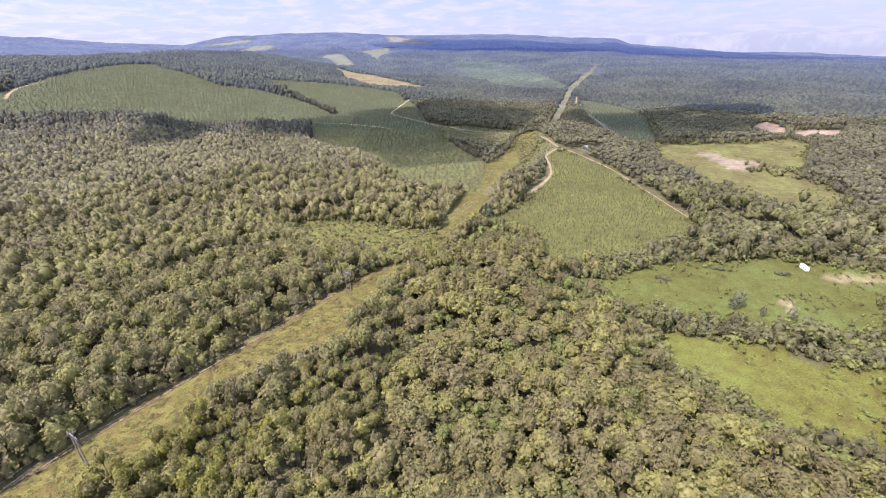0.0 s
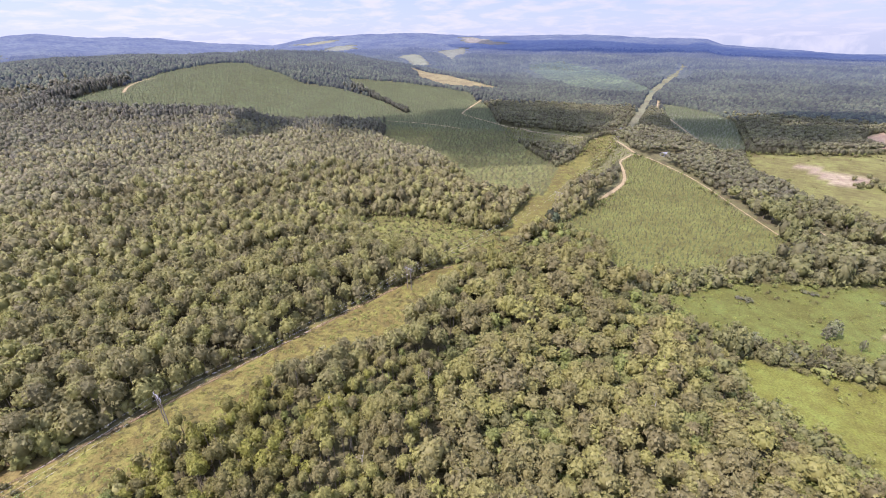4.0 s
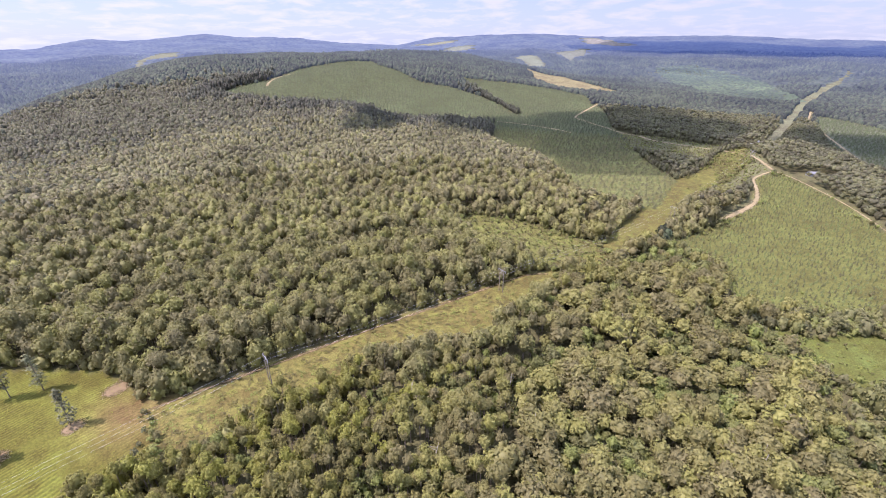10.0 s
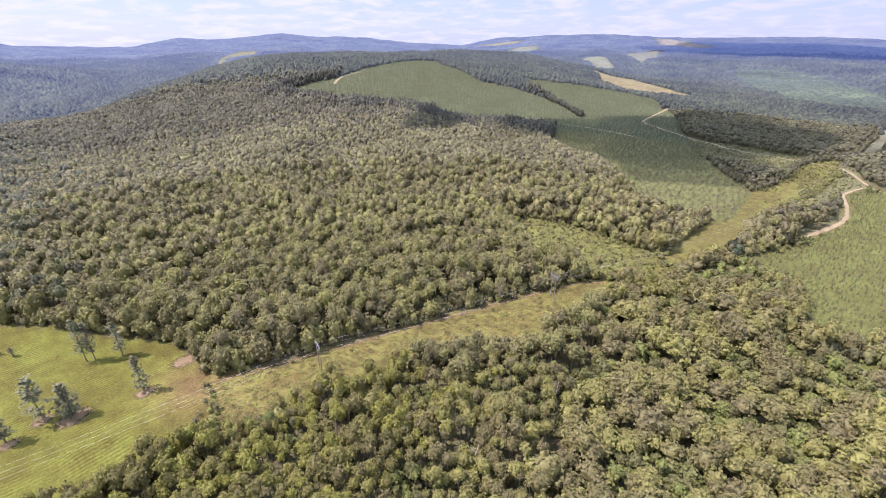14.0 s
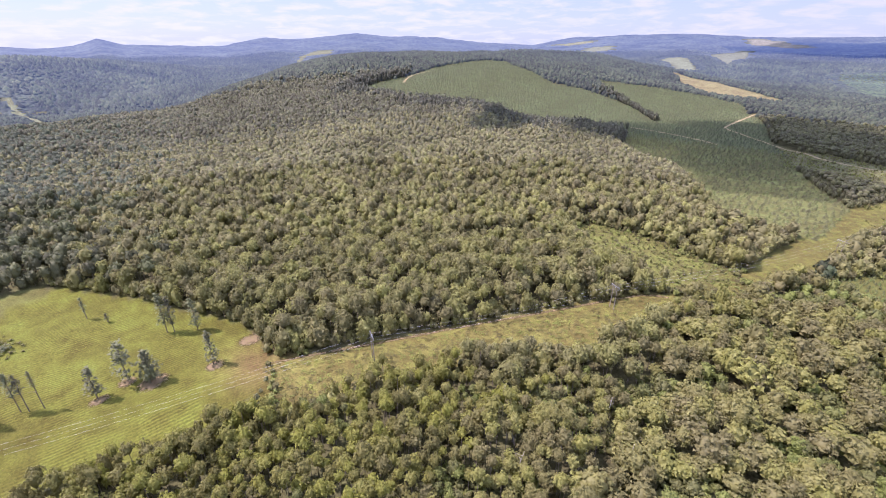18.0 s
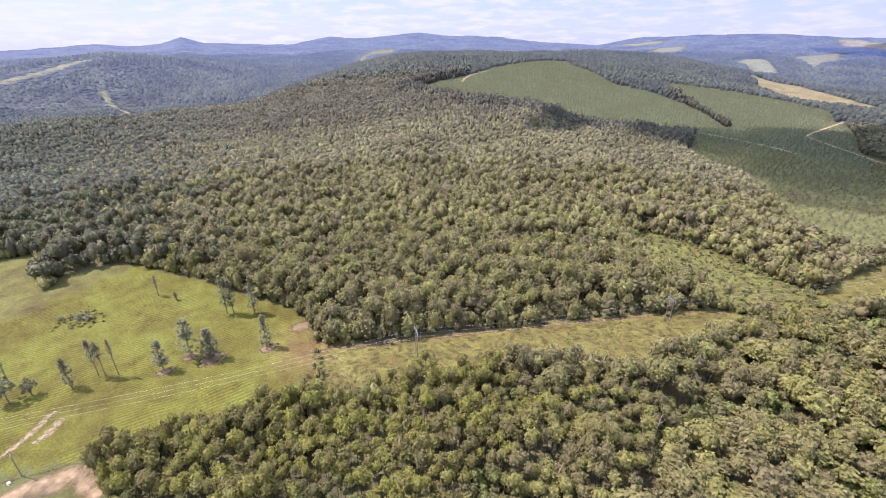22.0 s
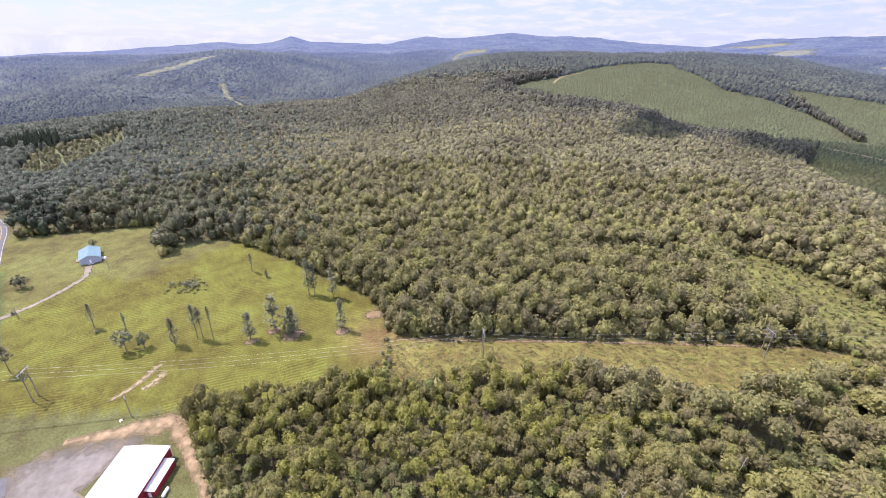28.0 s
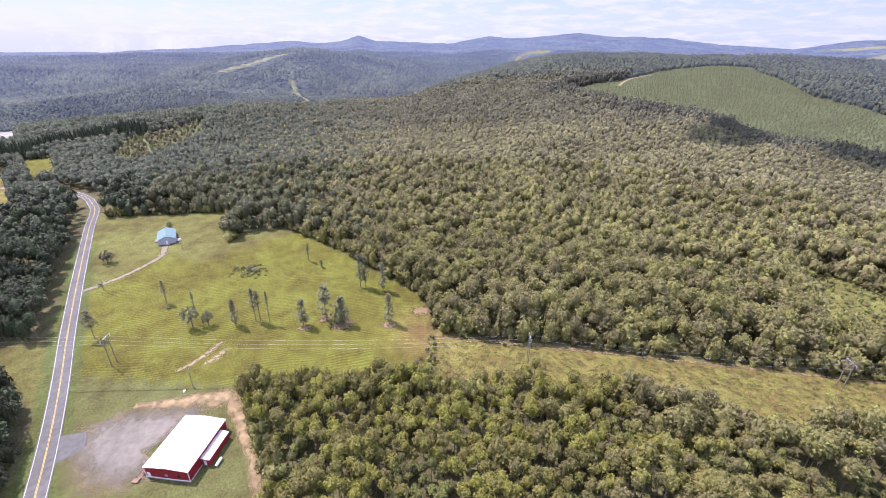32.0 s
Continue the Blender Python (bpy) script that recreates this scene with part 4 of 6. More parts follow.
def wooded(x, y):
    """Where trees stand: outside the cleared land, roads and tracks, within the seen sector."""
    a, d = np.degrees(np.arctan2(-x, y)), np.hypot(x, y)
    d = np.minimum(d, 9999)
    ok = (d < 4570) & (a > np.where(d < 400, -68, -52)) & (a < np.where(d < 420, 130, 113))
    for poly in BARE:
        ok &= ~inside(poly, x, y)
    ok &= near_line(ROAD_LINE, x, y) > 9
    for hx, hy in HOMES:
        ok &= np.hypot(x - hx, y - hy) > 17
    for line in TRACKS:
        ok &= near_line(line, x, y) > (2.8 if line is TRACK_WOODS else 2.6 if line is STRIP_TRACK else 5)
    return ok


def ring(x, y, lo, hi, blur=0.0):
    d = np.hypot(x, y) + blur * rng.standard_normal(np.shape(x))
    return (d >= lo) & (d < hi) & wooded(x, y)


NEAR = 430.0


def is_young(x, y):
    """The younger, lower wood on the camera's side of the power line."""
    return ((np.hypot(x, y) < 150) | (x > -25)) & ~((x < -60) & (y > 115))


ax, ay = scatter((-40, -NEAR, NEAR, NEAR), 5.5, lambda x, y: ring(x, y, 45, NEAR, 12) & is_young(x, y) & (x > -25))
cx, cy = scatter((-NEAR, -NEAR, -15, NEAR), 3.45, lambda x, y: ring(x, y, 45, NEAR, 12) & is_young(x, y) & (x <= -25))
ax, ay = np.concatenate([ax, cx]), np.concatenate([ay, cy])
bx, by = scatter((-NEAR - 60, -NEAR - 60, NEAR + 60, NEAR + 60), 5.2, lambda x, y: ring(x, y, 45, NEAR, 25) & ~is_young(x, y))
nx, ny = np.concatenate([ax, bx]), np.concatenate([ay, by])
nd = np.hypot(nx, ny)
young = is_young(nx, ny)
rim = np.minimum(near_line(WET_MEADOW + WET_MEADOW[:1], nx, ny), near_line(LOWER_MEADOW + LOWER_MEADOW[:1], nx, ny))
k = (rim > 15) | (rng.random(len(nx)) < 0.62)                # the wood thins out round the wet meadow
nx, ny, nd, young, rim = nx[k], ny[k], nd[k], young[k], rim[k]
nh = np.where(young, rng.triangular(6.5, 11, 16.0, len(nx)), rng.triangular(11.5, 16.5, 22.5, len(nx)))
nr = np.where(young, np.where(nx > -20, rng.triangular(1.7, 3.1, 5.6, len(nx)), rng.triangular(1.05, 1.75, 2.8, len(nx))), rng.triangular(1.9, 3.0, 4.7, len(nx)))
nr = nr * 1.06
stand_age = 0.6 * patches(nx, ny, 17.0, 21) + 0.4 * patches(nx, ny, 8.0, 22)      # groups of taller trees over openings of low growth
nh = np.where(young, nh * np.interp(stand_age, (0.2, 0.5, 0.8), (0.55, 0.98, 1.42)), nh * np.interp(stand_age, (0.2, 0.5, 0.8), (0.84, 1.0, 1.14)))
nr = np.where(young, nr * np.interp(stand_age, (0.2, 0.5, 0.8), (0.78, 1.0, 1.15)), nr)
shrubby = young & (stand_age < 0.34)
between = (rim < 15) & (ny < 150 + 0.36 * nx)            # brush between the two wet meadows, with a few trees
short = np.where(rng.random(len(nx)) < 0.12, 1.0, rng.uniform(0.30, 0.62, len(nx)))
nh, nr = np.where(between, short * nh, nh), np.where(between, np.maximum(short, 0.6) * nr, nr)
low = near_line(TRACK_WOODS, nx, ny) < 7                  # lower growth beside the woodland track
nh, nr = np.where(low, 0.62 * nh, nh), np.where(low, 0.8 * nr, nr)


def beside_open(x, y, reach):
    """Trees at the edge of cleared land, which keep their leaves down to the ground."""
    hit = np.zeros(len(x), bool)
    for a in np.arange(0, 6.28, 0.785):
        for poly in BARE:
            hit |= inside(poly, x + reach * math.cos(a), y + reach * math.sin(a))
    return hit


open_near = beside_open(nx, ny, 7)
nh = np.where(open_near & ~young, 0.78 * nh, nh)
nr = np.minimum(nr, 0.40 * nh)
nf = nh * np.where(open_near, np.where(rng.random(len(nx)) < 0.4, 0.05, 0.24), np.where(shrubby, 0.10, np.where(young, 0.30, 0.40)))
nf = np.where(open_near & (nf < 0.1 * nh), nf, np.maximum(nf, nh - 2.7 * nr))      # rounded crowns

# the nearest trees, each of its own
green = nx + 0.25 * ny + rng.normal(0, 14, len(nx)) < -38
hero = np.zeros(len(nx), bool)
hero[np.argsort(nd + 900 * shrubby + 400 * (np.degrees(np.arctan2(-nx, ny)) > 95))[:300]] = True
HERO_SHAPES = [boughs(100 + k, 28 + k, 44, 0.085, tall=1.0 + 0.05 * (k - 2)) for k in range(7)]
tv, tf = trunk_arrays(6)
TRUNK = mesh_of("trunk", tv, tf, [BARK])


def own_tree(name, crown_mesh, radius, height, foot, label, category, group, girth=0.16):
    """A tree > trunk, crown."""
    base = new(name)
    base.empty_display_size = 0.5
    t = new("trunk", TRUNK)
    t.parent, t.scale = base, (girth, girth, foot + 0.5 * (height - foot))
    c = new("crown", crown_mesh)
    c.parent, c.location, c.scale = base, (0, 0, foot), (radius, radius, (height - foot) / 2)
    return tagged(base, label, category, group)


for wood, leaves, label in ((hero & ~green, LEAF_OWN, "young broadleaf tree with a dense olive-green crown in the wood"), (hero & green, LEAF_GREEN_OWN, "young broadleaf tree with a narrow bright green crown in the wood")):
    first = []
    for k, i in enumerate(np.where(wood)[0]):
        m = Matrix.LocRotScale((nx[i], ny[i], float(ground(nx[i], ny[i]))), Euler((0, 0, rng.uniform(0, 6.28))), None)
        if k < len(HERO_SHAPES):
            first.append(own_tree("broadleaf_tree", mesh_of("crown", *HERO_SHAPES[k], [leaves], smooth=True), 3.1, 11.0, 2.4, label, "tree", "young trees of the near wood"))
        ob = first[k] if k < len(HERO_SHAPES) else copy_thing(first[k % len(first)], m)
        ob.matrix_basis = m @ Matrix.Diagonal((nr[i] / 3.1, nr[i] / 3.1, nh[i] / 11.0, 1))

s = ~hero
FINE_CROWNS = [boughs(180 + k, 18 + k, 14, 0.135, tall=1.0 + 0.05 * (k - 3)) for k in range(8)]
NEAR_CROWNS = [boughs(200 + k, 14 + k, 10, 0.165, tall=1.0 + 0.05 * (k - 3)) for k in range(8)]
WOOD_CROWNS = [boughs(220 + k, 10 + k % 4, 7, 0.21, core=0.84) for k in range(8)]
west = (nx < -125) & (ny < -62)
east = (nx > 95) & ~((nx < 150) & (ny < 150))
left = np.degrees(np.arctan2(-nx, ny)) + rng.normal(0, 5, len(nx)) + 0.03 * (nd - 330) > 79
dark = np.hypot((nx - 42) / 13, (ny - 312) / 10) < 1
for name, pick, leafage, label in (("east_wood", young & east & ~west & ~dark, LEAF_EAST, "dense dark broadleaf wood round the overgrown meadow"),
                                   ("near_wood", young & ~east & ~west & ~dark & ~shrubby & ~green, LEAF_PALE, "dense young broadleaf wood with rounded olive-green crowns"),
                                   ("near_wood", young & ~east & ~west & ~dark & ~shrubby & green, LEAF_GREEN, "dense young wood of close bright green crowns"),
                                   ("understorey", young & ~east & ~west & ~dark & shrubby, LEAF_LOW, "low yellow-green growth in openings of the near wood"),
                                   ("meadow_wood", ~young & ~west & ~dark & left, LEAF_LEFT, "dense dark green broadleaf wood at the meadow's far edge"),
                                   ("back_wood", ~young & ~west & ~dark & ~left, LEAF, "dense broadleaf wood with rounded olive-green crowns"),
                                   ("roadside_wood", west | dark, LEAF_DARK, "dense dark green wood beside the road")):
    for crowns, lo, hi, leaves in ((FINE_CROWNS, 0, 205, leafage), (NEAR_CROWNS, 205, 270, leafage), (WOOD_CROWNS, 270, 330, leafage), (WOOD_CROWNS, 330, 999, LEAF_MID if leafage in (LEAF, LEAF_PALE, LEAF_LOW, LEAF_GREEN) else leafage)):
        far = nd + 25 * (rng.random(len(nd)) - 0.5) - 70 * west
        q = s & pick & (far >= lo) & (far < hi)
        if q.any():
            plant(name, crowns, nx[q], ny[q], nr[q], nh[q], nf[q], leaves, label, "woodland", stems=0.16)

# low growth that closes the openings of the near wood
ux, uy = scatter((-60, 40, 260, 330), 3.1, lambda x, y: ring(x, y, 45, 330) & is_young(x, y))
k = 0.6 * patches(ux, uy, 17.0, 21) + 0.4 * patches(ux, uy, 8.0, 22) < 0.52
ux, uy = ux[k], uy[k]
uh = rng.triangular(1.2, 2.4, 5.0, len(ux))
plant("understorey", [boughs(260 + k, 7, 6, 0.25) for k in range(6)], ux, uy, uh * rng.uniform(0.5, 0.75, len(ux)), uh, np.zeros(len(ux)), LEAF_LOW, "low yellow-green growth between the trees of the near wood", "woodland")

# saplings and low boughs that close the wood's edge
def at_edge(x, y):
    ok, rim = wooded(x, y) & (np.hypot(x, y) < 420), np.full(x.shape, 1e9)
    for poly in (MEADOW, POWERLINE_STRIP, YOUNG_GROWTH, LINE_CORRIDOR, PLANTATION_EAST, WET_MEADOW, LOWER_MEADOW, PASTURE):
        rim = np.minimum(rim, near_line(poly + poly[:1], x, y))
    return ok & (rim < 5.5)


ex, ey = scatter((-420, -120, 420, 420), 3.4, at_edge)
eh = rng.triangular(2.5, 5.0, 10.0, len(ex))
for q, leaves in ((ex < 60, LEAF), (ex >= 60, LEAF_EAST)):
    plant("edge_saplings", [boughs(240 + k, 8, 6, 0.24) for k in range(6)], ex[q], ey[q], eh[q] * rng.uniform(0.28, 0.42, q.sum()), eh[q], eh[q] * 0.02, leaves, "saplings and low boughs along the wood's edge", "saplings")

mx, my = scatter((-900, -420, 700, 900), 4.4, lambda x, y: ring(x, y, NEAR, 900, 22))
mh = rng.triangular(9.5, 12.0, 15.5, len(mx))
mr = rng.triangular(1.7, 2.6, 3.9, len(mx))
mh = mh * np.interp(patches(mx, my, 22.0, 23), (0.2, 0.8), (0.86, 1.12))
d = near_line(PINE_ROW, mx, my) > 16
mf = mh * np.where(beside_open(mx, my, 7), 0.03, 0.46)
mh = np.where(mf < 0.1 * mh, 0.82 * mh, mh)
MID_CROWNS = [lump(300 + k, 12, 0.32) for k in range(8)]
w = np.degrees(np.arctan2(-mx, my)) + rng.normal(0, 8, len(mx)) > 80
# the upper wood takes the bluer leaves, so the painted haze deepens
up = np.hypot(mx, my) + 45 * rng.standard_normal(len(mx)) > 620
# belt along the hill plantation's edge: darker leaves, taller trees
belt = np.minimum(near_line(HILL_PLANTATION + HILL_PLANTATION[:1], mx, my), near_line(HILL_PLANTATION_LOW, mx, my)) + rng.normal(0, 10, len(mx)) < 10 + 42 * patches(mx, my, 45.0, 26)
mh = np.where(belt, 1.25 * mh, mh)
vale = np.degrees(np.arctan2(-mx, my)) + rng.normal(0, 2, len(mx)) < 6
mh, mr = np.where(vale, 0.78 * mh, mh), np.where(vale, 0.88 * mr, mr)
skirted = mf < 0.1 * mh
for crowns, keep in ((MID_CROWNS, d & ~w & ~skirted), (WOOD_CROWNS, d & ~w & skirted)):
    for q, leaves in ((keep & vale, LEAF_VALE), (keep & ~vale & ~up & ~belt, LEAF_FAR), (keep & ~vale & up & ~belt, LEAF_HILL), (keep & ~vale & belt, LEAF_BELT)):
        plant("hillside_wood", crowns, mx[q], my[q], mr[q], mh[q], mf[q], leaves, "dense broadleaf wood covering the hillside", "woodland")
plant("west_wood", MID_CROWNS, mx[d & w], my[d & w], mr[d & w], mh[d & w], mf[d & w], LEAF_WEST, "dense green wood beyond the road and meadow", "woodland")

plant("pine_stand", [pine(330 + k, 4, 6) for k in range(5)], mx[~d], my[~d], 0.95 * mr[~d], 1.25 * mh[~d], mh[~d] * 0.25, LEAF_DARK, "row of tall dark pines along the wooded rise", "woodland", stems=0.2, smooth=False)

def cone_crown(seed, around=4):
    """A far tree: a low-sided dome."""
    r = np.random.default_rng(seed)
    a = np.linspace(0, 2 * math.pi, around, endpoint=False)
    lo = np.stack([np.cos(a), np.sin(a), np.zeros(around)], 1)
    hi = np.stack([0.85 * np.cos(a + 0.5), 0.85 * np.sin(a + 0.5), r.uniform(0.8, 1.45, around)], 1)
    f = [(j, (j + 1) % around, around + j) for j in range(around)] + [((j + 1) % around, around + (j + 1) % around, around + j) for j in range(around)]
    f += [(around + j, around + (j + 1) % around, 2 * around) for j in range(around)]
    return np.concatenate([lo, hi, [(0.15, 0, 1.75)]]), np.array(f)


def cap(seed, around=5):
    """The lit top of a very far clump of trees: an uneven tent."""
    r = np.random.default_rng(seed)
    a = np.linspace(0, 2 * math.pi, around, endpoint=False) + r.uniform(-0.3, 0.3, around)
    rim = np.stack([np.cos(a), np.sin(a), r.uniform(-0.3, 0.3, around)], 1)
    return np.concatenate([rim, [(r.uniform(-0.3, 0.3), r.uniform(-0.3, 0.3), 2.0)]]), np.array([(j, (j + 1) % around, around) for j in range(around)])


CAPS = [cap(420 + k) for k in range(8)]
fx, fy = scatter((-1500, -600, 1250, 1500), 6.7, lambda x, y: ring(x, y, 900, 1500, 40))
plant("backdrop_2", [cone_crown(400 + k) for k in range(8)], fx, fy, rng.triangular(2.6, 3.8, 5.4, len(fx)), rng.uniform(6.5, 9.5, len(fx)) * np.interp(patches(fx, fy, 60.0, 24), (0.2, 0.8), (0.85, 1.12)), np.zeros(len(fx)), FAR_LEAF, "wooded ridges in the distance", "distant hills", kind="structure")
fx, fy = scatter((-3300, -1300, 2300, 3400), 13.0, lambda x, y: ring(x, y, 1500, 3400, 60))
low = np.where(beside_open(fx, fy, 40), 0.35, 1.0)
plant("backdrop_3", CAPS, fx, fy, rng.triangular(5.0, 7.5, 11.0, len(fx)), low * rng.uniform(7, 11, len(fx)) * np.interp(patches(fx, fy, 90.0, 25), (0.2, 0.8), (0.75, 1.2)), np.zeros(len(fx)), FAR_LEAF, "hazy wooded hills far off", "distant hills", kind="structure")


def far_canopy():
    """The unbroken canopy of the far hills: one uneven sheet over the land, open where fields lie."""
    az = np.radians(np.arange(-54, 115, 0.4))
    far = np.concatenate([np.arange(1440, 3200, 24.0), np.arange(3200, 4575, 27.0)])
    a, d = np.meshgrid(az, far)
    a = a + np.radians(rng.uniform(-0.12, 0.12, a.shape))
    d = d + rng.uniform(-0.4, 0.4, d.shape) * np.gradient(far)[:, None]
    x, y = -np.sin(a) * d, np.cos(a) * d
    z = ground(x, y) + np.interp(d, (3100, 3500), (0.8, 4.0)) + rng.uniform(-0.5, 0.5, x.shape) * np.interp(d, (3100, 3500), (1.0, 4.0))
    z[0] -= 4
    brink = beside_open(x.ravel(), y.ravel(), 45).reshape(x.shape)
    z = np.where(brink, ground(x, y) + 0.2, z)
    n, r = len(az), len(far)
    i = np.arange(n - 1)
    f = np.concatenate([np.stack([i + k * n, i + k * n + 1, i + (k + 1) * n + 1, i + (k + 1) * n], 1) for k in range(r - 1)])
    cx, cy = x.ravel()[f].mean(1), y.ravel()[f].mean(1)
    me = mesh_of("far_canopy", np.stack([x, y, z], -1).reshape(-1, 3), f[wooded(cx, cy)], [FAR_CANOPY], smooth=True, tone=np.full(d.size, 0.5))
    # distance for the painted haze emission of the canopy sheet
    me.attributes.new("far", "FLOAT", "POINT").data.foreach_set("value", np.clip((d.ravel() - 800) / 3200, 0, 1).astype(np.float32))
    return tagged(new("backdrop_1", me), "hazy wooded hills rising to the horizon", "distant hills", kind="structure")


far_canopy()

# plantations and scrub
def within(*polys):
    def keep(x, y):
        ok = np.zeros(x.shape, bool)
        for p in polys:
            ok |= inside(p, x, y)
        for line in TRACKS:
            ok &= near_line(line, x, y) > (1.6 if line is STRIP_TRACK else 3.5)
        return ok
    return keep


SAPS = [pine(500 + k, 2, 5) for k in range(5)]
px, py = scatter((20, 220, 200, 580), 2.9, within(PLANTATION_EAST))
plant("pine_saplings", SAPS, px, py, rng.uniform(0.5, 1.0, len(px)), rng.uniform(0.9, 2.2, len(px)), np.zeros(len(px)), SAPLING, "young planted pines and weeds on cleared ground", "saplings")
px, py = scatter((-730, 380, 400, 1090), 5.2, within(MID_PLANTATION, HILL_PLANTATION, HILL_PLANTATION_LOW, SLOPE_PLANTATION, BACK_PLANTATION, EAST_SLOPE))
fx, fy = scatter((20, 950, 400, 2250), 9.0, within(FAR_PLANTATION))
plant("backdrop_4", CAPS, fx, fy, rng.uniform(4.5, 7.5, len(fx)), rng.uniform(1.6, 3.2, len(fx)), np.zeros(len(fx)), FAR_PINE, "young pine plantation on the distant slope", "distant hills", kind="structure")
w = inside(SLOPE_PLANTATION, px, py)
for q, needles, name in ((~w, PINE_SAPLING, "hill_saplings"), (w, SLOPE_SAPLING, "slope_saplings")):
    plant(name, SAPS, px[q], py[q], rng.uniform(1.5, 2.4, q.sum()), rng.uniform(1.4, 2.6, q.sum()), np.zeros(q.sum()), needles, "young pine plantation on the cleared hill", "saplings")
CLUMPS = [tuft(520 + k, 22, 0.24) for k in range(6)]
px, py = scatter((-160, 40, 140, 630), 2.2, within(POWERLINE_STRIP, YOUNG_GROWTH, LINE_CORRIDOR))
k = rng.random(len(px)) < 0.9
px, py = px[k], py[k]
plant("strip_weeds", CLUMPS, px, py, rng.triangular(0.6, 1.2, 2.0, len(px)), rng.triangular(0.2, 0.4, 1.4, len(px)), np.zeros(len(px)), WEED, "weeds and low scrub under the power line", "scrub")
px, py = scatter((-130, 220, 180, 700), 2.9, within(YOUNG_GROWTH, CORRIDOR_END, TRACK_STRIP))
k = rng.random(len(px)) < 0.7
px, py = px[k], py[k]
plant("young_scrub", [dome(540 + k, 26, 0.34, bumps=5) for k in range(4)], px, py, rng.triangular(0.3, 0.7, 1.9, len(px)), rng.triangular(0.3, 0.7, 3.4, len(px)), np.zeros(len(px)), SCRUB, "young trees and scrub growing up in the cleared strip", "scrub")
px, py = scatter((-380, -95, -115, 80), 1.6, lambda x, y: inside(MEADOW, x, y) & ~inside(LAWN, x, y) & ~inside(YARD, x, y) & (near_line(ROAD_LINE, x, y) > 6))
plant("meadow_grass", [tuft(580 + k, 7, 0.30) for k in range(6)], px, py, rng.triangular(0.25, 0.5, 1.0, len(px)), rng.triangular(0.1, 0.2, 0.55, len(px)), np.zeros(len(px)), TUFT, "tussocks of tall grass in the meadow", "grass")
px, py = rng.normal(-249, 5.0, 60), rng.normal(-1, 4.5, 60)
grow = rng.triangular(0.3, 0.6, 1.9, len(px))
plant("meadow_brush", [boughs(575 + k, 6, 6, 0.26, core=0.5) for k in range(4)], px, py, grow * 0.8, grow, np.zeros(len(px)), LEAF_BRUSH, "patch of dark brush and weeds in the meadow", "scrub")
px, py = scatter((60, 90, 300, 260), 2.2, lambda x, y: inside(WET_MEADOW, x, y) | inside(LOWER_MEADOW, x, y))
plant("marsh_grass", [tuft(590 + k, 9, 0.30) for k in range(6)], px, py, rng.triangular(0.3, 0.6, 1.3, len(px)), rng.triangular(0.15, 0.3, 0.9, len(px)), np.zeros(len(px)), TUFT, "tussocks of rank grass in the wet meadow", "grass")
px, py = scatter((60, 90, 460, 600), 4.0, within(WET_MEADOW, LOWER_MEADOW, PASTURE))
k = rng.random(len(px)) < 0.22
px, py = px[k], py[k]
plant("meadow_shrubs", CLUMPS, px, py, rng.triangular(0.4, 0.8, 2.0, len(px)), rng.triangular(0.4, 0.7, 1.8, len(px)), np.zeros(len(px)), WEED, "shrubs and tall weeds in the overgrown meadow", "scrub")
px, py = scatter((60, 90, 460, 600), 2.6, within(WET_MEADOW, LOWER_MEADOW, PASTURE, LINE_CORRIDOR, PLANTATION_EAST))
rim = np.full(len(px), 1e9)
for poly in (WET_MEADOW, LOWER_MEADOW, PASTURE, LINE_CORRIDOR, PLANTATION_EAST):
    rim = np.minimum(rim, near_line(poly + poly[:1], px, py))
clumps = 0.6 * patches(px, py, 14.0, 27) + 0.4 * patches(px, py, 5.0, 28)
k = rng.exponential(6.0, len(px)) * np.interp(clumps, (0.3, 0.7), (0.1, 1.6)) > rim + 0.5
k |= (clumps > 0.70) & (rng.random(len(px)) < 0.6) & (inside(WET_MEADOW, px, py) | inside(LOWER_MEADOW, px, py))
px, py, rim = px[k], py[k], rim[k]
grow = rng.triangular(0.5, 1.2, 4.6, len(px)) * np.clip(1.25 - rim / 14, 0.5, 1.2)
plant("edge_scrub", [boughs(560 + k, 7, 6, 0.26, core=0.6) for k in range(6)], px, py, grow * rng.uniform(0.45, 0.75, len(px)), grow * 1.3, np.zeros(len(px)), SCRUB, "bushes and saplings spreading from the wood's edge into the meadow", "scrub")
px, py = rng.normal(338, 11, 46), rng.normal(433, 14, 46)
grow = rng.triangular(2.5, 4.5, 8.5, len(px))
plant("pasture_trees", WOOD_CROWNS, px, py, grow * 0.42, grow, grow * 0.05, LEAF_EAST, "clump of small trees in the pasture", "woodland", stems=0.12)
px, py = scatter((-160, 40, 20, 330), 2.2, within(POWERLINE_STRIP, YOUNG_GROWTH, LINE_CORRIDOR))
rim = np.minimum(near_line(POWERLINE_STRIP + POWERLINE_STRIP[:1], px, py), near_line(YOUNG_GROWTH + YOUNG_GROWTH[:1], px, py))
k = rng.exponential(1.3, len(px)) > rim
px, py = px[k], py[k]
grow = rng.triangular(0.6, 1.6, 4.4, len(px))
plant("strip_scrub", [dome(570 + k, 40, 0.30, bumps=6) for k in range(6)], px, py, grow * rng.uniform(0.5, 0.75, len(px)), grow * 1.2, np.zeros(len(px)), SCRUB, "bushes along the wood's edge beside the cleared strip", "scrub")
px, py = scatter((-740, -250, -300, 60), 7.0, within(SPARSE_WOOD))
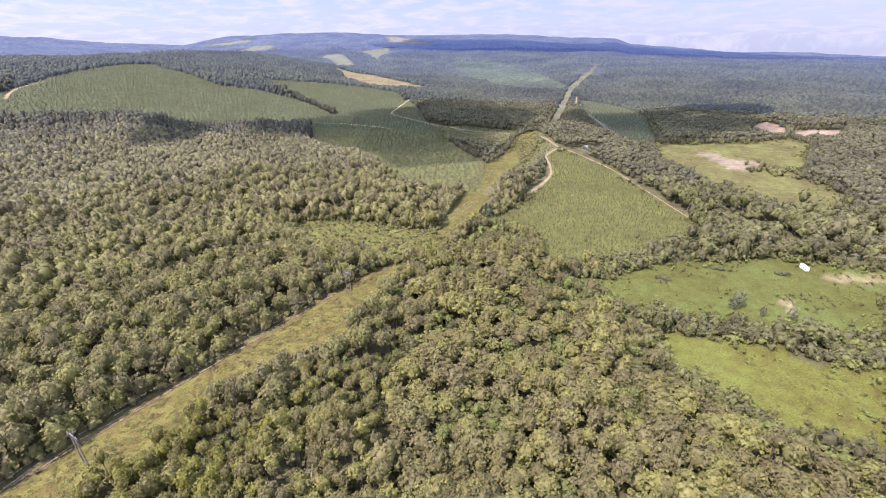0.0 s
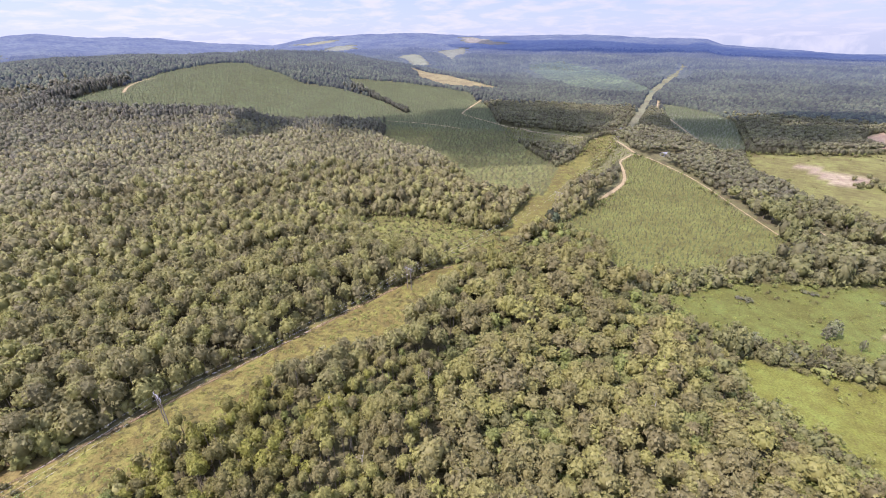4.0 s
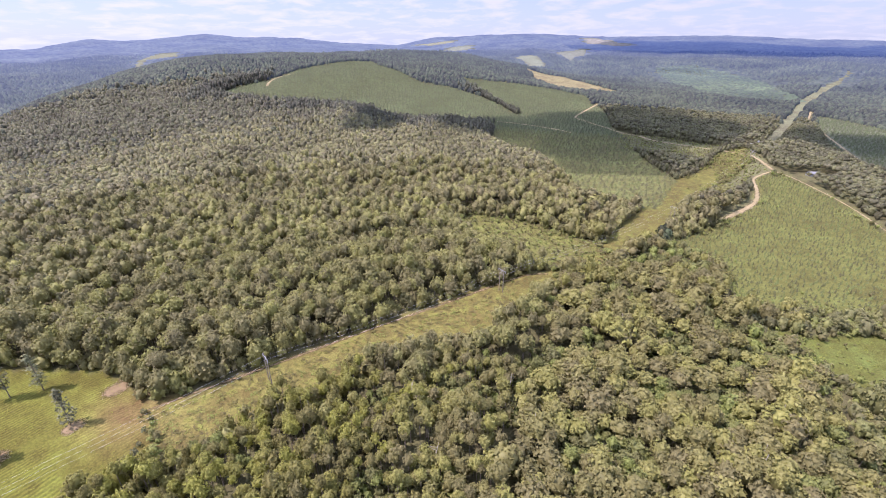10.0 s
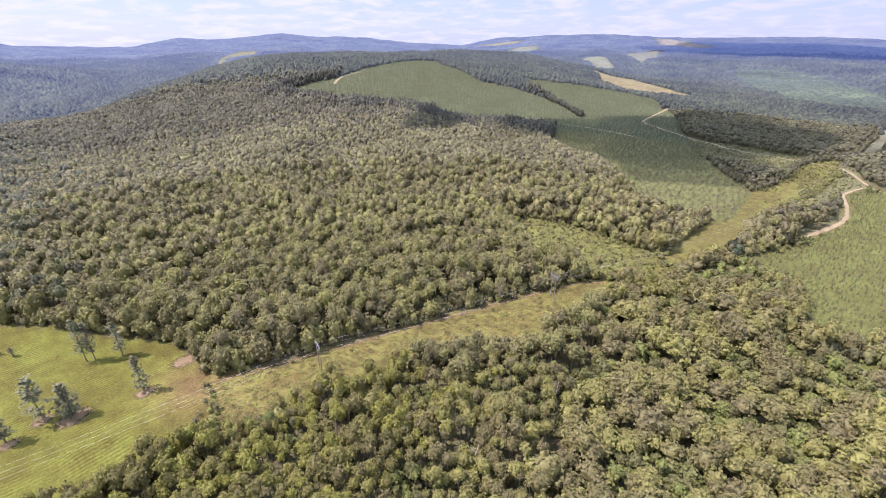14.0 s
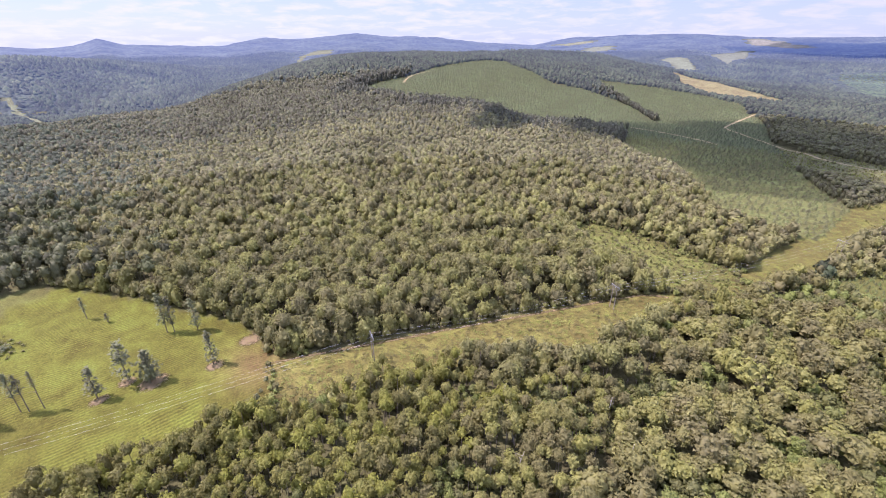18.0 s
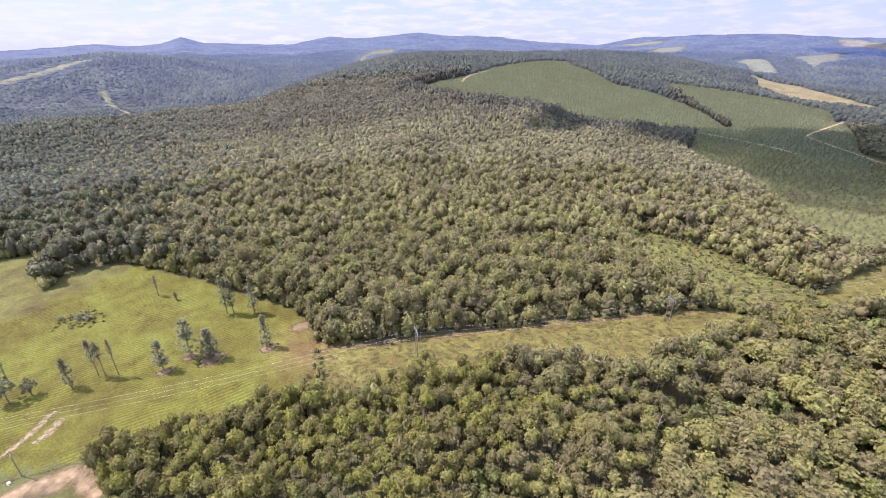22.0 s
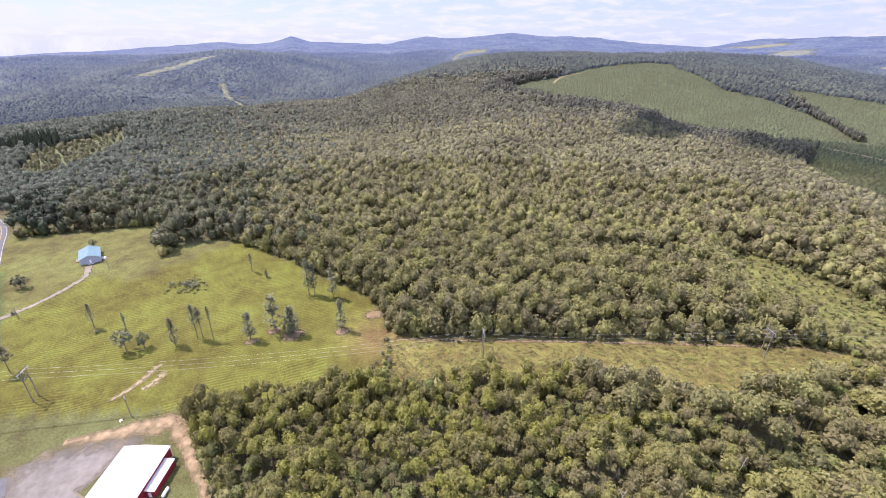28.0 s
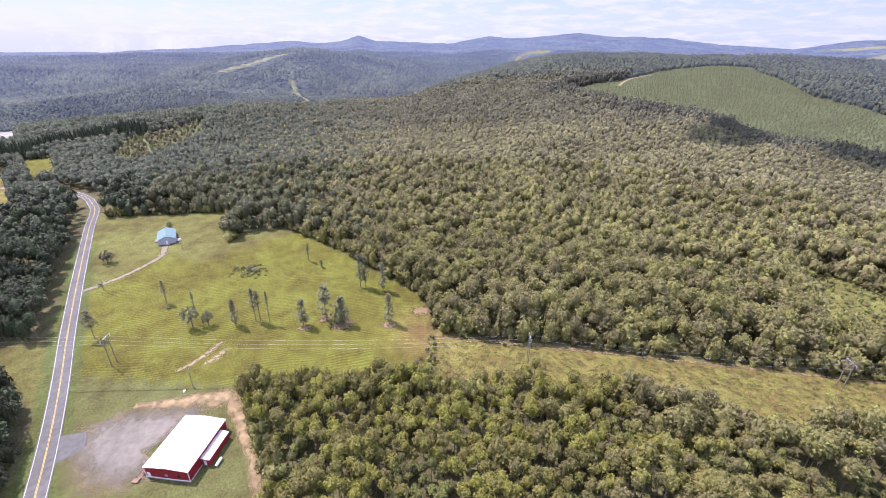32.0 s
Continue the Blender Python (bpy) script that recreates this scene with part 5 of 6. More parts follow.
plant("sparse_trees", WOOD_CROWNS, px, py, rng.uniform(1.2, 2.8, len(px)), rng.uniform(4, 11, len(px)), np.full(len(px), 1.0), LEAF_FAR, "scattered trees over a brushy clearing", "woodland", stems=0.14)


def airy(seed, sprays=46, each=9):
    """A thin, see-through crown of radius 1 and height 2: loose leaf sprays at the ends of limbs."""
    r = np.random.default_rng(seed)
    h = np.sort(r.random(sprays))
    a = 2.4 * np.arange(sprays) + r.random(sprays)
    wide = np.interp(h, (0, 0.15, 0.5, 1), (0.45, 0.9, 0.75, 0.12)) * r.uniform(0.25, 1.05, sprays)
    c = np.stack([wide * np.cos(a), wide * np.sin(a), 2 * h], 1)
    n = sprays * each
    p = np.repeat(c, each, 0) + r.standard_normal((n, 3)) * np.array((0.15, 0.15, 0.07))
    nrm = r.standard_normal((n, 3)) * 0.6 + np.array((0, 0, 0.8))
    nrm /= np.linalg.norm(nrm, axis=1)[:, None]
    u = np.cross(nrm, r.standard_normal((n, 3)))
    u /= np.linalg.norm(u, axis=1)[:, None]
    q = np.cross(nrm, u)
    s = 0.15 * r.uniform(0.6, 1.4, (n, 1))
    flat = np.array((1, 1, 0.35))
    tri = np.stack([p + u * s * flat, p + (-0.5 * u + 0.75 * q) * s * flat, p + (-0.5 * u - 0.75 * q) * s * flat], 1)
    return tri.reshape(-1, 3), np.arange(3 * n).reshape(-1, 3)


# ---- things ----
def part(name, bm, material, parent, label=""):
    """Links a bmesh as one mesh object under a thing or a part."""
    me = bpy.data.meshes.new(name)
    bm.to_mesh(me)
    bm.free()
    me.materials.append(material)
    ob = new(name, me)
    ob.parent = parent
    return tagged(ob, label) if label else ob


def box(x0, y0, z0, x1, y1, z1, bevel=0.0):
    bm = bmesh.new()
    bmesh.ops.create_cube(bm, size=1.0)
    for v in bm.verts:
        v.co = Vector((x0 + (v.co.x + 0.5) * (x1 - x0), y0 + (v.co.y + 0.5) * (y1 - y0), z0 + (v.co.z + 0.5) * (z1 - z0)))
    if bevel:
        bmesh.ops.bevel(bm, geom=bm.edges[:], offset=bevel, segments=1, affect="EDGES")
    return bm


def prism(points, depth_from, depth_to, axis="x"):
    """A profile of (a, z) points drawn out along x (a is y) or along y (a is x)."""
    bm = bmesh.new()
    ends = []
    for d in (depth_from, depth_to):
        ends.append([bm.verts.new((d, a, z) if axis == "x" else (a, d, z)) for a, z in points])
    n = len(points)
    bm.faces.new(ends[0][::-1]), bm.faces.new(ends[1])
    for k in range(n):
        bm.faces.new((ends[0][k], ends[0][(k + 1) % n], ends[1][(k + 1) % n], ends[1][k]))
    bmesh.ops.recalc_face_normals(bm, faces=bm.faces[:])
    return bm


def rod(a, b, r0, r1=None, sides=8):
    """A round bar from a to b, tapered."""
    a, b = Vector(a), Vector(b)
    bm = bmesh.new()
    bmesh.ops.create_cone(bm, cap_ends=True, segments=sides, radius1=r0, radius2=r0 if r1 is None else r1, depth=(b - a).length)
    m = Matrix.Translation((a + b) / 2) @ (b - a).to_track_quat("Z", "Y").to_matrix().to_4x4()
    bmesh.ops.transform(bm, matrix=m, verts=bm.verts[:])
    return bm


def tube(path, radius, sides=4):
    """A round wire along a path."""
    bm, rings = bmesh.new(), []
    for k, p in enumerate(path):
        way = (path[min(k + 1, len(path) - 1)] - path[max(k - 1, 0)]).normalized()
        u = way.cross(Vector((0, 0, 1))).normalized()
        w = u.cross(way)
        rings.append([bm.verts.new(p + radius * (math.cos(a) * u + math.sin(a) * w)) for a in (2 * math.pi * j / sides for j in range(sides))])
    for a, b in zip(rings, rings[1:]):
        for j in range(sides):
            bm.faces.new((a[j], a[(j + 1) % sides], b[(j + 1) % sides], b[j]))
    bm.faces.new(rings[0][::-1]), bm.faces.new(rings[-1])
    return bm


def merged(*bms):
    out = bmesh.new()
    for b in bms:
        me = bpy.data.meshes.new("piece")
        b.to_mesh(me)
        b.free()
        out.from_mesh(me)
        bpy.data.meshes.remove(me)
    return out


def ribs(bm_list, x0, x1, gap, make):
    x = x0
    while x <= x1:
        bm_list.append(make(x))
        x += gap
    return bm_list


def stand(name, x, y, turn, label, category, group="", lift=0.0):
    base = new(name)
    base.empty_display_size = 0.5
    base.matrix_basis = pose(x, y, float(ground(x, y)) + lift, 0, 0, turn)
    return tagged(base, label, category, group)


# -- the red metal building --
def red_building():
    hall = stand("metal_building", -127.7, -29.0, -32.2, "dark red metal building with a white low-pitched roof", "building")
    L, Wd, E, R = 10.2, 7.1, 4.2, 4.75
    part("slab", box(-L - 0.3, -Wd - 0.3, -0.3, L + 0.3, Wd + 0.3, 0.12), CONCRETE, hall, "pale concrete slab")
    for sgn, nm in ((-1, "side_wall"), (1, "side_wall")):
        pieces = [box(-L, sgn * Wd - 0.1, 0.12, L, sgn * Wd + 0.1, E)]
        ribs(pieces, -L + 0.3, L - 0.3, 0.9, lambda x: box(x, sgn * (Wd + 0.1), 0.12, x + 0.08, sgn * (Wd + 0.14), E))
        part(nm, merged(*pieces), RED_WALL, hall)
    for sgn in (-1, 1):
        pieces = [prism([(-Wd + 0.1, 0.12), (Wd - 0.1, 0.12), (Wd - 0.1, E), (0, R - 0.05), (-Wd + 0.1, E)], sgn * L - 0.1, sgn * L + 0.1)]
        ribs(pieces, -Wd + 0.5, Wd - 0.5, 0.9, lambda y: box(sgn * (L + 0.1), y, 0.12, sgn * (L + 0.14), y + 0.08, E))
        part("end_wall", merged(*pieces), RED_WALL, hall)
    for sgn in (-1, 1):
        o = Wd + 0.35
        x = -L - 0.35
        while x < L + 0.3:
            x1 = min(x + 0.94, L + 0.35)
            part("roof_panel", prism([(0, R), (sgn * o, E - 0.02), (sgn * o, E + 0.10), (0, R + 0.12)], x, x1 - 0.05), WHITE_ROOF, hall)
            part("roof_seam", prism([(0, R + 0.03), (sgn * o, E), (sgn * o, E + 0.15), (0, R + 0.17)], x1 - 0.048, x1 - 0.002), WHITE_ROOF, hall)
            x = x1
    part("ridge_cap", box(-L - 0.36, -0.18, R + 0.12, L + 0.36, 0.18, R + 0.18), WHITE_ROOF, hall)
    for sx in (-1, 1):
        for sy in (-1, 1):
            part("corner_trim", box(sx * (L + 0.02), sy * (Wd + 0.02), 0.12, sx * (L + 0.17), sy * (Wd + 0.17), E), WHITE_TRIM, hall, "white corner trim")
    part("base_trim", box(L + 0.14, -Wd, 0.12, L + 0.18, Wd, 0.36), WHITE_TRIM, hall)
    door = part("door", box(L + 0.12, -Wd + 0.5, 0.15, L + 0.20, -Wd + 1.5, 2.2, 0.01), WHITE_TRIM, hall, "white entry door")
    part("handle", box(L + 0.20, -Wd + 1.3, 1.05, L + 0.26, -Wd + 1.4, 1.12), METAL_PALE, door)
    part("wall_vent", box(L + 0.12, -0.7, 1.2, L + 0.28, 0.2, 2.0, 0.03), METAL_PALE, hall, "grey wall fan housing")
    part("window", box(L + 0.13, 3.4, 1.2, L + 0.17, 4.4, 2.2), GLASS, hall)
    annex = part("annex_wall", box(-6.8, Wd + 0.15, 0.0, 4.3, Wd + 2.9, 2.6), RED_WALL, hall, "dark red lean-to along the side")
    part("annex_roof", prism([(Wd + 0.14, 2.95), (Wd + 3.2, 2.6), (Wd + 3.2, 2.72), (Wd + 0.14, 3.07)], -7.0, 4.5), WHITE_ROOF, hall, "white lean-to roof")
    for x in (-4.4, -0.9, 1.7):
        part("roof_vent", rod((x, Wd + 1.6, 2.8), (x, Wd + 1.6, 3.15), 0.16, 0.2), METAL_PALE, annex)
    part("annex_door", box(4.3, Wd + 1.0, 0.05, 4.35, Wd + 1.9, 2.1), WHITE_TRIM, annex)
    return hall


red_building()


def propane_tank():
    tank = stand("propane_tank", -118.6, -20.3, -32.2, "white propane tank on short legs beside the metal building", "tank")
    bm = rod((-1.3, 0, 0.75), (1.3, 0, 0.75), 0.48, 0.48, 14)
    for sx in (-1, 1):
        cap = bmesh.new()
        bmesh.ops.create_uvsphere(cap, u_segments=14, v_segments=8, radius=0.48)
        bmesh.ops.transform(cap, matrix=Matrix.Translation((sx * 1.3, 0, 0.75)) @ Matrix.Diagonal((0.7, 1, 1, 1)), verts=cap.verts[:])
        bm = merged(bm, cap)
    part("shell", bm, WHITE_TRIM, tank)
    for x in (-0.8, 0.8):
        part("leg", box(x - 0.08, -0.35, -0.05, x + 0.08, 0.35, 0.35), CONCRETE, tank)
    part("valve_dome", rod((0, 0, 1.2), (0, 0, 1.42), 0.2, 0.16), METAL_PALE, tank)


propane_tank()


def ramp():
    deck = stand("wooden_ramp", -124.2, -41.9, -32.2, "weathered wooden access ramp with handrails at the building's door", "ramp")
    for k in range(9):
        part("board", box(-1.6 + k * 0.36, -0.6, 0.35 - 0.03 * k, -1.27 + k * 0.36, 0.6, 0.40 - 0.03 * k), DECK, deck)
    part("landing", box(1.7, -1.2, 0.1, 3.1, 0.6, 0.42), DECK, deck)
    for y in (-0.6, 0.6):
        part("handrail", merged(box(-1.6, y - 0.04, 1.15, 1.6, y + 0.04, 1.23), *[box(x - 0.05, y - 0.05, 0, x + 0.05, y + 0.05, 1.2) for x in (-1.5, 0, 1.5)]), DECK, deck)
    part("side_ramp", box(-4.0, -0.5, 0.0, -1.65, 0.5, 0.25), DECK, deck)


ramp()


def patch(name, points, material, lift, label, category, crisp=False):
    """A worn patch of ground with an uneven outline, draped just above it."""
    p = np.array(points, float) if crisp else smooth_line(list(points) + [points[0]], 6)[:-1]
    c = p.mean(0)
    rings = [p * s + c * (1 - s) for s in (1.0, 0.82, 0.6, 0.3)]
    v = np.concatenate([np.column_stack([q, ground(q[:, 0], q[:, 1]) + lift]) for k, q in enumerate(rings)] + [[(*c, float(ground(*c)) + lift)]])
    n = len(p)
    i = np.arange(n)
    j = (i + 1) % n
    f = np.concatenate([np.concatenate([np.stack([i + k * n, j + k * n, j + (k + 1) * n], 1), np.stack([i + k * n, j + (k + 1) * n, i + (k + 1) * n], 1)]) for k in range(3)] + [np.stack([i + 3 * n, j + 3 * n, np.full(n, 4 * n)], 1)])
    me = mesh_of(name, v, f, [material])
    me.attributes.new("edge", "FLOAT", "POINT").data.foreach_set("value", np.concatenate([np.repeat((0.0, 0.22, 0.42, 0.5) if material is DIRT else (0.5, 1.0, 1.0, 1.0) if crisp else (0.0, 0.22, 0.5, 0.85), n), [0.5 if material is DIRT else 0.9]]).astype(np.float32))
    return tagged(new(name, me), label, category, kind="structure")


patch("dirt_lot", ((-157, -63), (-159, -45), (-151, -22), (-141, -25), (-131, -41), (-119, -35), (-119, -55), (-135, -67), (-149, -67)), LOT_DIRT, 0.03, "tan dirt fringe round the gravel lot", "bare soil")
patch("gravel_lot", ((-154, -60), (-154, -46), (-148.5, -26.5), (-141, -28), (-131, -43), (-123, -38), (-124, -52), (-136, -62), (-147, -64)), GRAVEL, 0.06, "worn grey gravel lot in front of the metal building", "gravel lot")
patch("pavement", ((-153, -71), (-151, -61), (-143.5, -60), (-139, -69)), ASPHALT, 0.10, "short grey paved apron between road and lot", "pavement", crisp=True)
ribbon("clay_bank", BANK_NORTH, (4, 7, 10, 13, 9), RED_CLAY, 0.05, "eroded tan clay bank behind the metal building", "bare soil")
ribbon("clay_track", BANK_EAST, (9, 6, 5, 5, 5.5), RED_CLAY, 0.07, "worn tan clay track along the wood beside the building", "bare soil")
ribbon("wheel_rut", RUT_A, (2.0, 3.6, 4.4, 3.0), DIRT, 0.05, "pale eroded wheel rut in the meadow", "bare soil")
ribbon("wheel_rut", RUT_B, (3, 5.0, 3.6), DIRT, 0.05, "pale eroded wheel rut in the meadow", "bare soil")
for k, (x, y, w) in enumerate(((-167.0, 55.0, 3.6), (-176.0, 34.4, 5.0), (-172.1, 74.0, 5.0), (-181.0, 17.4, 3.0), (-184, 28, 3.2))):
    patch("bare_soil", [(x + w * math.cos(a), y + 1.3 * w * math.sin(a)) for a in np.linspace(0, 6.28, 9)[:-1]], SOIL, 0.05, "trodden bare soil under a tree", "bare soil")


# -- the small house --
def gable_house(name, x, y, turn, long, wide, eave, ridge, wall, roof, label, lean=0.5, chimney=False):
    h = stand(name, x, y, turn, label, "house")
    L, w = long / 2, wide / 2
    part("foundation", box(-L, -w, -1.0, L, w, 0.25), CONCRETE, h)
    for s in (-1, 1):
        part("side_wall", box(-L + 0.1, s * w - 0.1, 0.25, L - 0.1, s * w + 0.1, eave), wall, h)
        part("gable_wall", prism([(-w - 0.1, 0.25), (w + 0.1, 0.25), (w + 0.1, eave), (0, ridge - 0.06), (-w - 0.1, eave)], s * L - 0.1, s * L + 0.1), wall, h)
        o = w + lean
        drop = eave - (ridge - eave) / w * lean
        pieces = [prism([(0, ridge), (s * o, drop), (s * o, drop + 0.12), (0, ridge + 0.12)], -L - 0.5, L + 0.5)]
        ribs(pieces, -L - 0.4, L + 0.4, 1.2, lambda q: prism([(s * 0.1, ridge + 0.10), (s * o, drop + 0.12), (s * o, drop + 0.16), (s * 0.1, ridge + 0.15)], q, q + 0.07))
        part("roof_slope", merged(*pieces), roof, h)
    for s in (-1, 1):
        for k, q in enumerate((-L * 0.5, L * 0.45)):
            win = part("window", box(q - 0.55, s * (w + 0.1), 1.1, q + 0.55, s * (w + 0.16), 2.1), WHITE_TRIM, h)
            part("pane", box(q - 0.46, s * (w + 0.15), 1.18, q + 0.46, s * (w + 0.18), 2.02), GLASS, win)
    d = part("door", box(L + 0.1, -0.5, 0.25, L + 0.17, 0.45, 2.3), WHITE_TRIM, h)
    part("handle", box(L + 0.17, 0.28, 1.2, L + 0.22, 0.36, 1.28), METAL_PALE, d)
    return h


house = gable_house("small_house", -314.2, -46.2, 3.0, 16.4, 9.8, 3.2, 5.2, PALE_WALL, BLUE_ROOF, "small pale house with a blue-green metal roof in the meadow")
part("side_deck", box(-2.5, -7.2, 0.0, 2.5, -5.0, 0.45), DECK, house, "small wooden side deck")
part("stoop", box(8.3, -1.4, 0.0, 9.8, 1.3, 0.25), CONCRETE, house)
part("back_stoop", box(2.0, 5.0, 0.0, 6.0, 7.4, 0.35), CONCRETE, house)
gable_house("farm_house", 153.7, 682.6, 40.0, 9.0, 6.0, 2.5, 4.0, GREY_WALL, GREY_ROOF, "distant grey-roofed house among trees at the dirt road")
gable_house("farm_house", 176.0, 534.0, 20.0, 9.5, 6.0, 2.5, 4.0, GREY_WALL, GREY_ROOF, "distant grey-roofed house beside the plantation road")
gable_house("cabin", -566.0, -213.0, 15.0, 14.0, 9.0, 2.8, 4.8, DECK, GREEN_ROOF, "distant cabin with a dull green roof in a clearing")


def mobile_home():
    m = stand("mobile_home", 213.3, 227.5, 84.0, "white mobile home standing in the overgrown meadow", "mobile home")
    part("body", box(-3.9, -1.3, 0.5, 3.9, 1.3, 2.7, 0.12), WHITE_TRIM, m)
    part("roof", prism([(-1.4, 2.7), (1.4, 2.7), (1.4, 2.78), (0, 2.95), (-1.4, 2.78)], -4.0, 4.0), WHITE_ROOF, m)
    part("skirting", box(-3.8, -1.2, -0.4, 3.8, 1.2, 0.52), WHITE_TRIM, m)
    for x in (-3.0, -1.1, 1.6, 3.1):
        for s in (-1, 1):
            win = part("window", box(x - 0.5, s * 1.28, 1.3, x + 0.5, s * 1.34, 2.1), GLASS, m)
    m.scale = (0.78, 0.78, 0.78)
    part("door", box(0.1, -1.35, 0.6, 0.9, -1.30, 2.4), METAL_PALE, m)
    part("step", box(0.0, -2.0, -0.2, 1.1, -1.36, 0.4), DECK, m)


mobile_home()
# -- power line --
def h_frame(x, y, turn, high=14.5, label="wooden H-frame power pole with a crossarm in the cleared strip"):
    p = stand("power_pole", x, y, turn, label, "power pole", "poles of the power line")
    for s in (-1, 1):
        part("pole", rod((s * 1.5, 0, -0.8), (s * 1.5, 0, high), 0.21, 0.13), POLE_WOOD, p)
    part("crossarm", box(-2.9, -0.08, high - 1.32, 2.9, 0.08, high - 1.16), METAL_PALE, p, "pale grey crossarm")
    part("x_brace", merged(rod((-1.5, 0.16, high - 2.0), (1.5, 0.16, high - 5.0), 0.06), rod((1.5, -0.16, high - 2.0), (-1.5, -0.16, high - 5.0), 0.06)), POLE_WOOD, p)
    for q in (-2.7, 0, 2.7):
        part("insulator", merged(*[rod((q, 0, high - 1.5 - 0.2 * k), (q, 0, high - 1.64 - 0.2 * k), 0.10, 0.13) for k in range(5)]), METAL_PALE, p)
    return p


FRAMES = ((-51.5, 205.5), (-118.0, 100.0), (-187.5, -57.9), (-262.0, -205.0))
BEND = []
for k, (x, y) in enumerate(FRAMES):
    a, b = FRAMES[max(k - 1, 0)], FRAMES[min(k + 1, 3)]
    turn = math.degrees(math.atan2(b[1] - a[1], b[0] - a[0])) + 90
    BEND.append(turn)
    h_frame(x, y, turn)
h_frame(40.0, 350.0, BEND[0])
h_frame(129.0, 570.0, BEND[0])


def wires(points, side, drop, name, label):
    """Sagging conductors from frame to frame; each span of each wire is a part."""
    line = new(name)
    line.empty_display_size = 1
    tagged(line, label, "power line")
    for (x0, y0, t0), (x1, y1, t1) in zip(points, points[1:]):
        for q in side:
            a = Vector((x0 + q * math.cos(radians(t0)), y0 + q * math.sin(radians(t0)), float(ground(x0, y0)) + drop))
            b = Vector((x1 + q * math.cos(radians(t1)), y1 + q * math.sin(radians(t1)), float(ground(x1, y1)) + drop))
            n = 12
            path = [a.lerp(b, k / n) - Vector((0, 0, 2.6 * (1 - (2 * k / n - 1) ** 2))) for k in range(n + 1)]
            part("wire", tube(path, 0.017), WIRE, line)
    return line


wires([(129.0, 570.0, BEND[0]), (40.0, 350.0, BEND[0])] + [(x, y, t) for (x, y), t in zip(FRAMES, BEND)], (-2.7, 0, 2.7), 12.0, "power_line", "three sagging grey conductors over the cleared strip")


def wood_pole(x, y, turn, high, label, pot=False):
    p = stand("utility_pole", x, y, turn, label, "utility pole", "single wooden poles")
    part("pole", rod((0, 0, -0.6), (0, 0, high), 0.17, 0.11), POLE_WOOD, p)
    part("crossarm", box(-1.1, -0.06, high - 0.5, 1.1, 0.06, high - 0.36), POLE_WOOD, p)
    for q in (-0.95, 0.95):
        part("insulator", rod((q, 0, high - 0.36), (q, 0, high - 0.16), 0.06), METAL_PALE, p)
    if pot:
        part("transformer", merged(rod((0.42, 0, high - 2.2), (0.42, 0, high - 1.2), 0.26), rod((0.42, 0, high - 1.2), (0.42, 0, high - 1.05), 0.2, 0.1)), METAL_PALE, p, "grey transformer can")
    return p


wood_pole(-158.9, -28.4, 20, 10.5, "wooden utility pole with a transformer beside the meadow's ruts", True)
wood_pole(-293.0, -36.8, 80, 7.5, "short wooden service pole beside the small house")
wood_pole(-256.5, -71.9, 80, 6.0, "short wooden pole where the driveway meets the road")
cabinet = stand("utility_box", -158.2, -31.4, 20, "low tan utility box on a pad at the fence", "utility box")
part("pad", box(-0.7, -0.5, -0.1, 0.7, 0.5, 0.12), DIRT_PLASTIC, cabinet)
part("case", box(-0.55, -0.35, 0.12, 0.55, 0.35, 0.5, 0.04), DIRT_PLASTIC, cabinet)
part("lid", box(-0.6, -0.4, 0.5, 0.6, 0.4, 0.56), DIRT_PLASTIC, cabinet)


def fence():
    f = new("wire_fence")
    f.empty_display_size = 0.5
    tagged(f, "low wire fence with wooden posts across the meadow's edge", "fence")
    p = smooth_line(FENCE, 5)
    far = np.concatenate([[0], np.cumsum(np.linalg.norm(np.diff(p, axis=0), axis=1))])
    at = np.arange(0, far[-1], 3.5)
    q = np.stack([np.interp(at, far, p[:, 0]), np.interp(at, far, p[:, 1])], 1)
    tops = []
    for x, y in q:
        z = float(ground(x, y))
        part("post", rod((x, y, z - 0.3), (x, y, z + 1.25), 0.06, 0.05, 6), FENCE_POST, f)
        tops.append((x, y, z))
    for h in (0.4, 0.75, 1.1):
        part("wire", tube([Vector((a[0], a[1], a[2] + h)) for a in tops], 0.012), FENCE_WIRE, f)
    wx = np.interp(rng.uniform(0, far[-1], 260), far, p[:, 0]) + rng.normal(0, 0.35, 260)
    wy = np.interp(wx, p[:, 0], p[:, 1]) + rng.normal(0, 0.3, 260)
    plant("fence_weeds", CLUMPS, wx, wy, rng.uniform(0.12, 0.3, len(wx)), rng.uniform(0.15, 0.45, len(wx)), np.zeros(len(wx)), WEED, "tall weeds grown along the fence", "scrub")


fence()
# -- single trees of the meadow --
LOOSE = [mesh_of("crown", *airy(600 + k, 50, 10), [LEAF_DARK_OWN]) for k in range(4)]
FULL = [mesh_of("crown", *boughs(620 + k, 15 + k, 34, 0.11, core=0.4), [LEAF_DARK_OWN]) for k in range(3)]


def limb_mesh(seed, count):
    """Short bare limbs round an upright stem of height 1."""
    r = np.random.default_rng(seed)
    out = [rod((0, 0, 0.36), (0, 0, 0.99), 0.007, 0.004, 5)]
    for k in range(count):
        a, z = 2.4 * k + r.random(), r.uniform(0.4, 0.98)
        n = r.uniform(0.05, 0.13)
        out.append(rod((0, 0, z), (n * math.cos(a), n * math.sin(a), z + 0.05), 0.006, 0.003, 4))
    bm = merged(*out)
    me = bpy.data.meshes.new("limbs")
    bm.to_mesh(me)
    bm.free()
    me.materials.append(BARK)
    return me


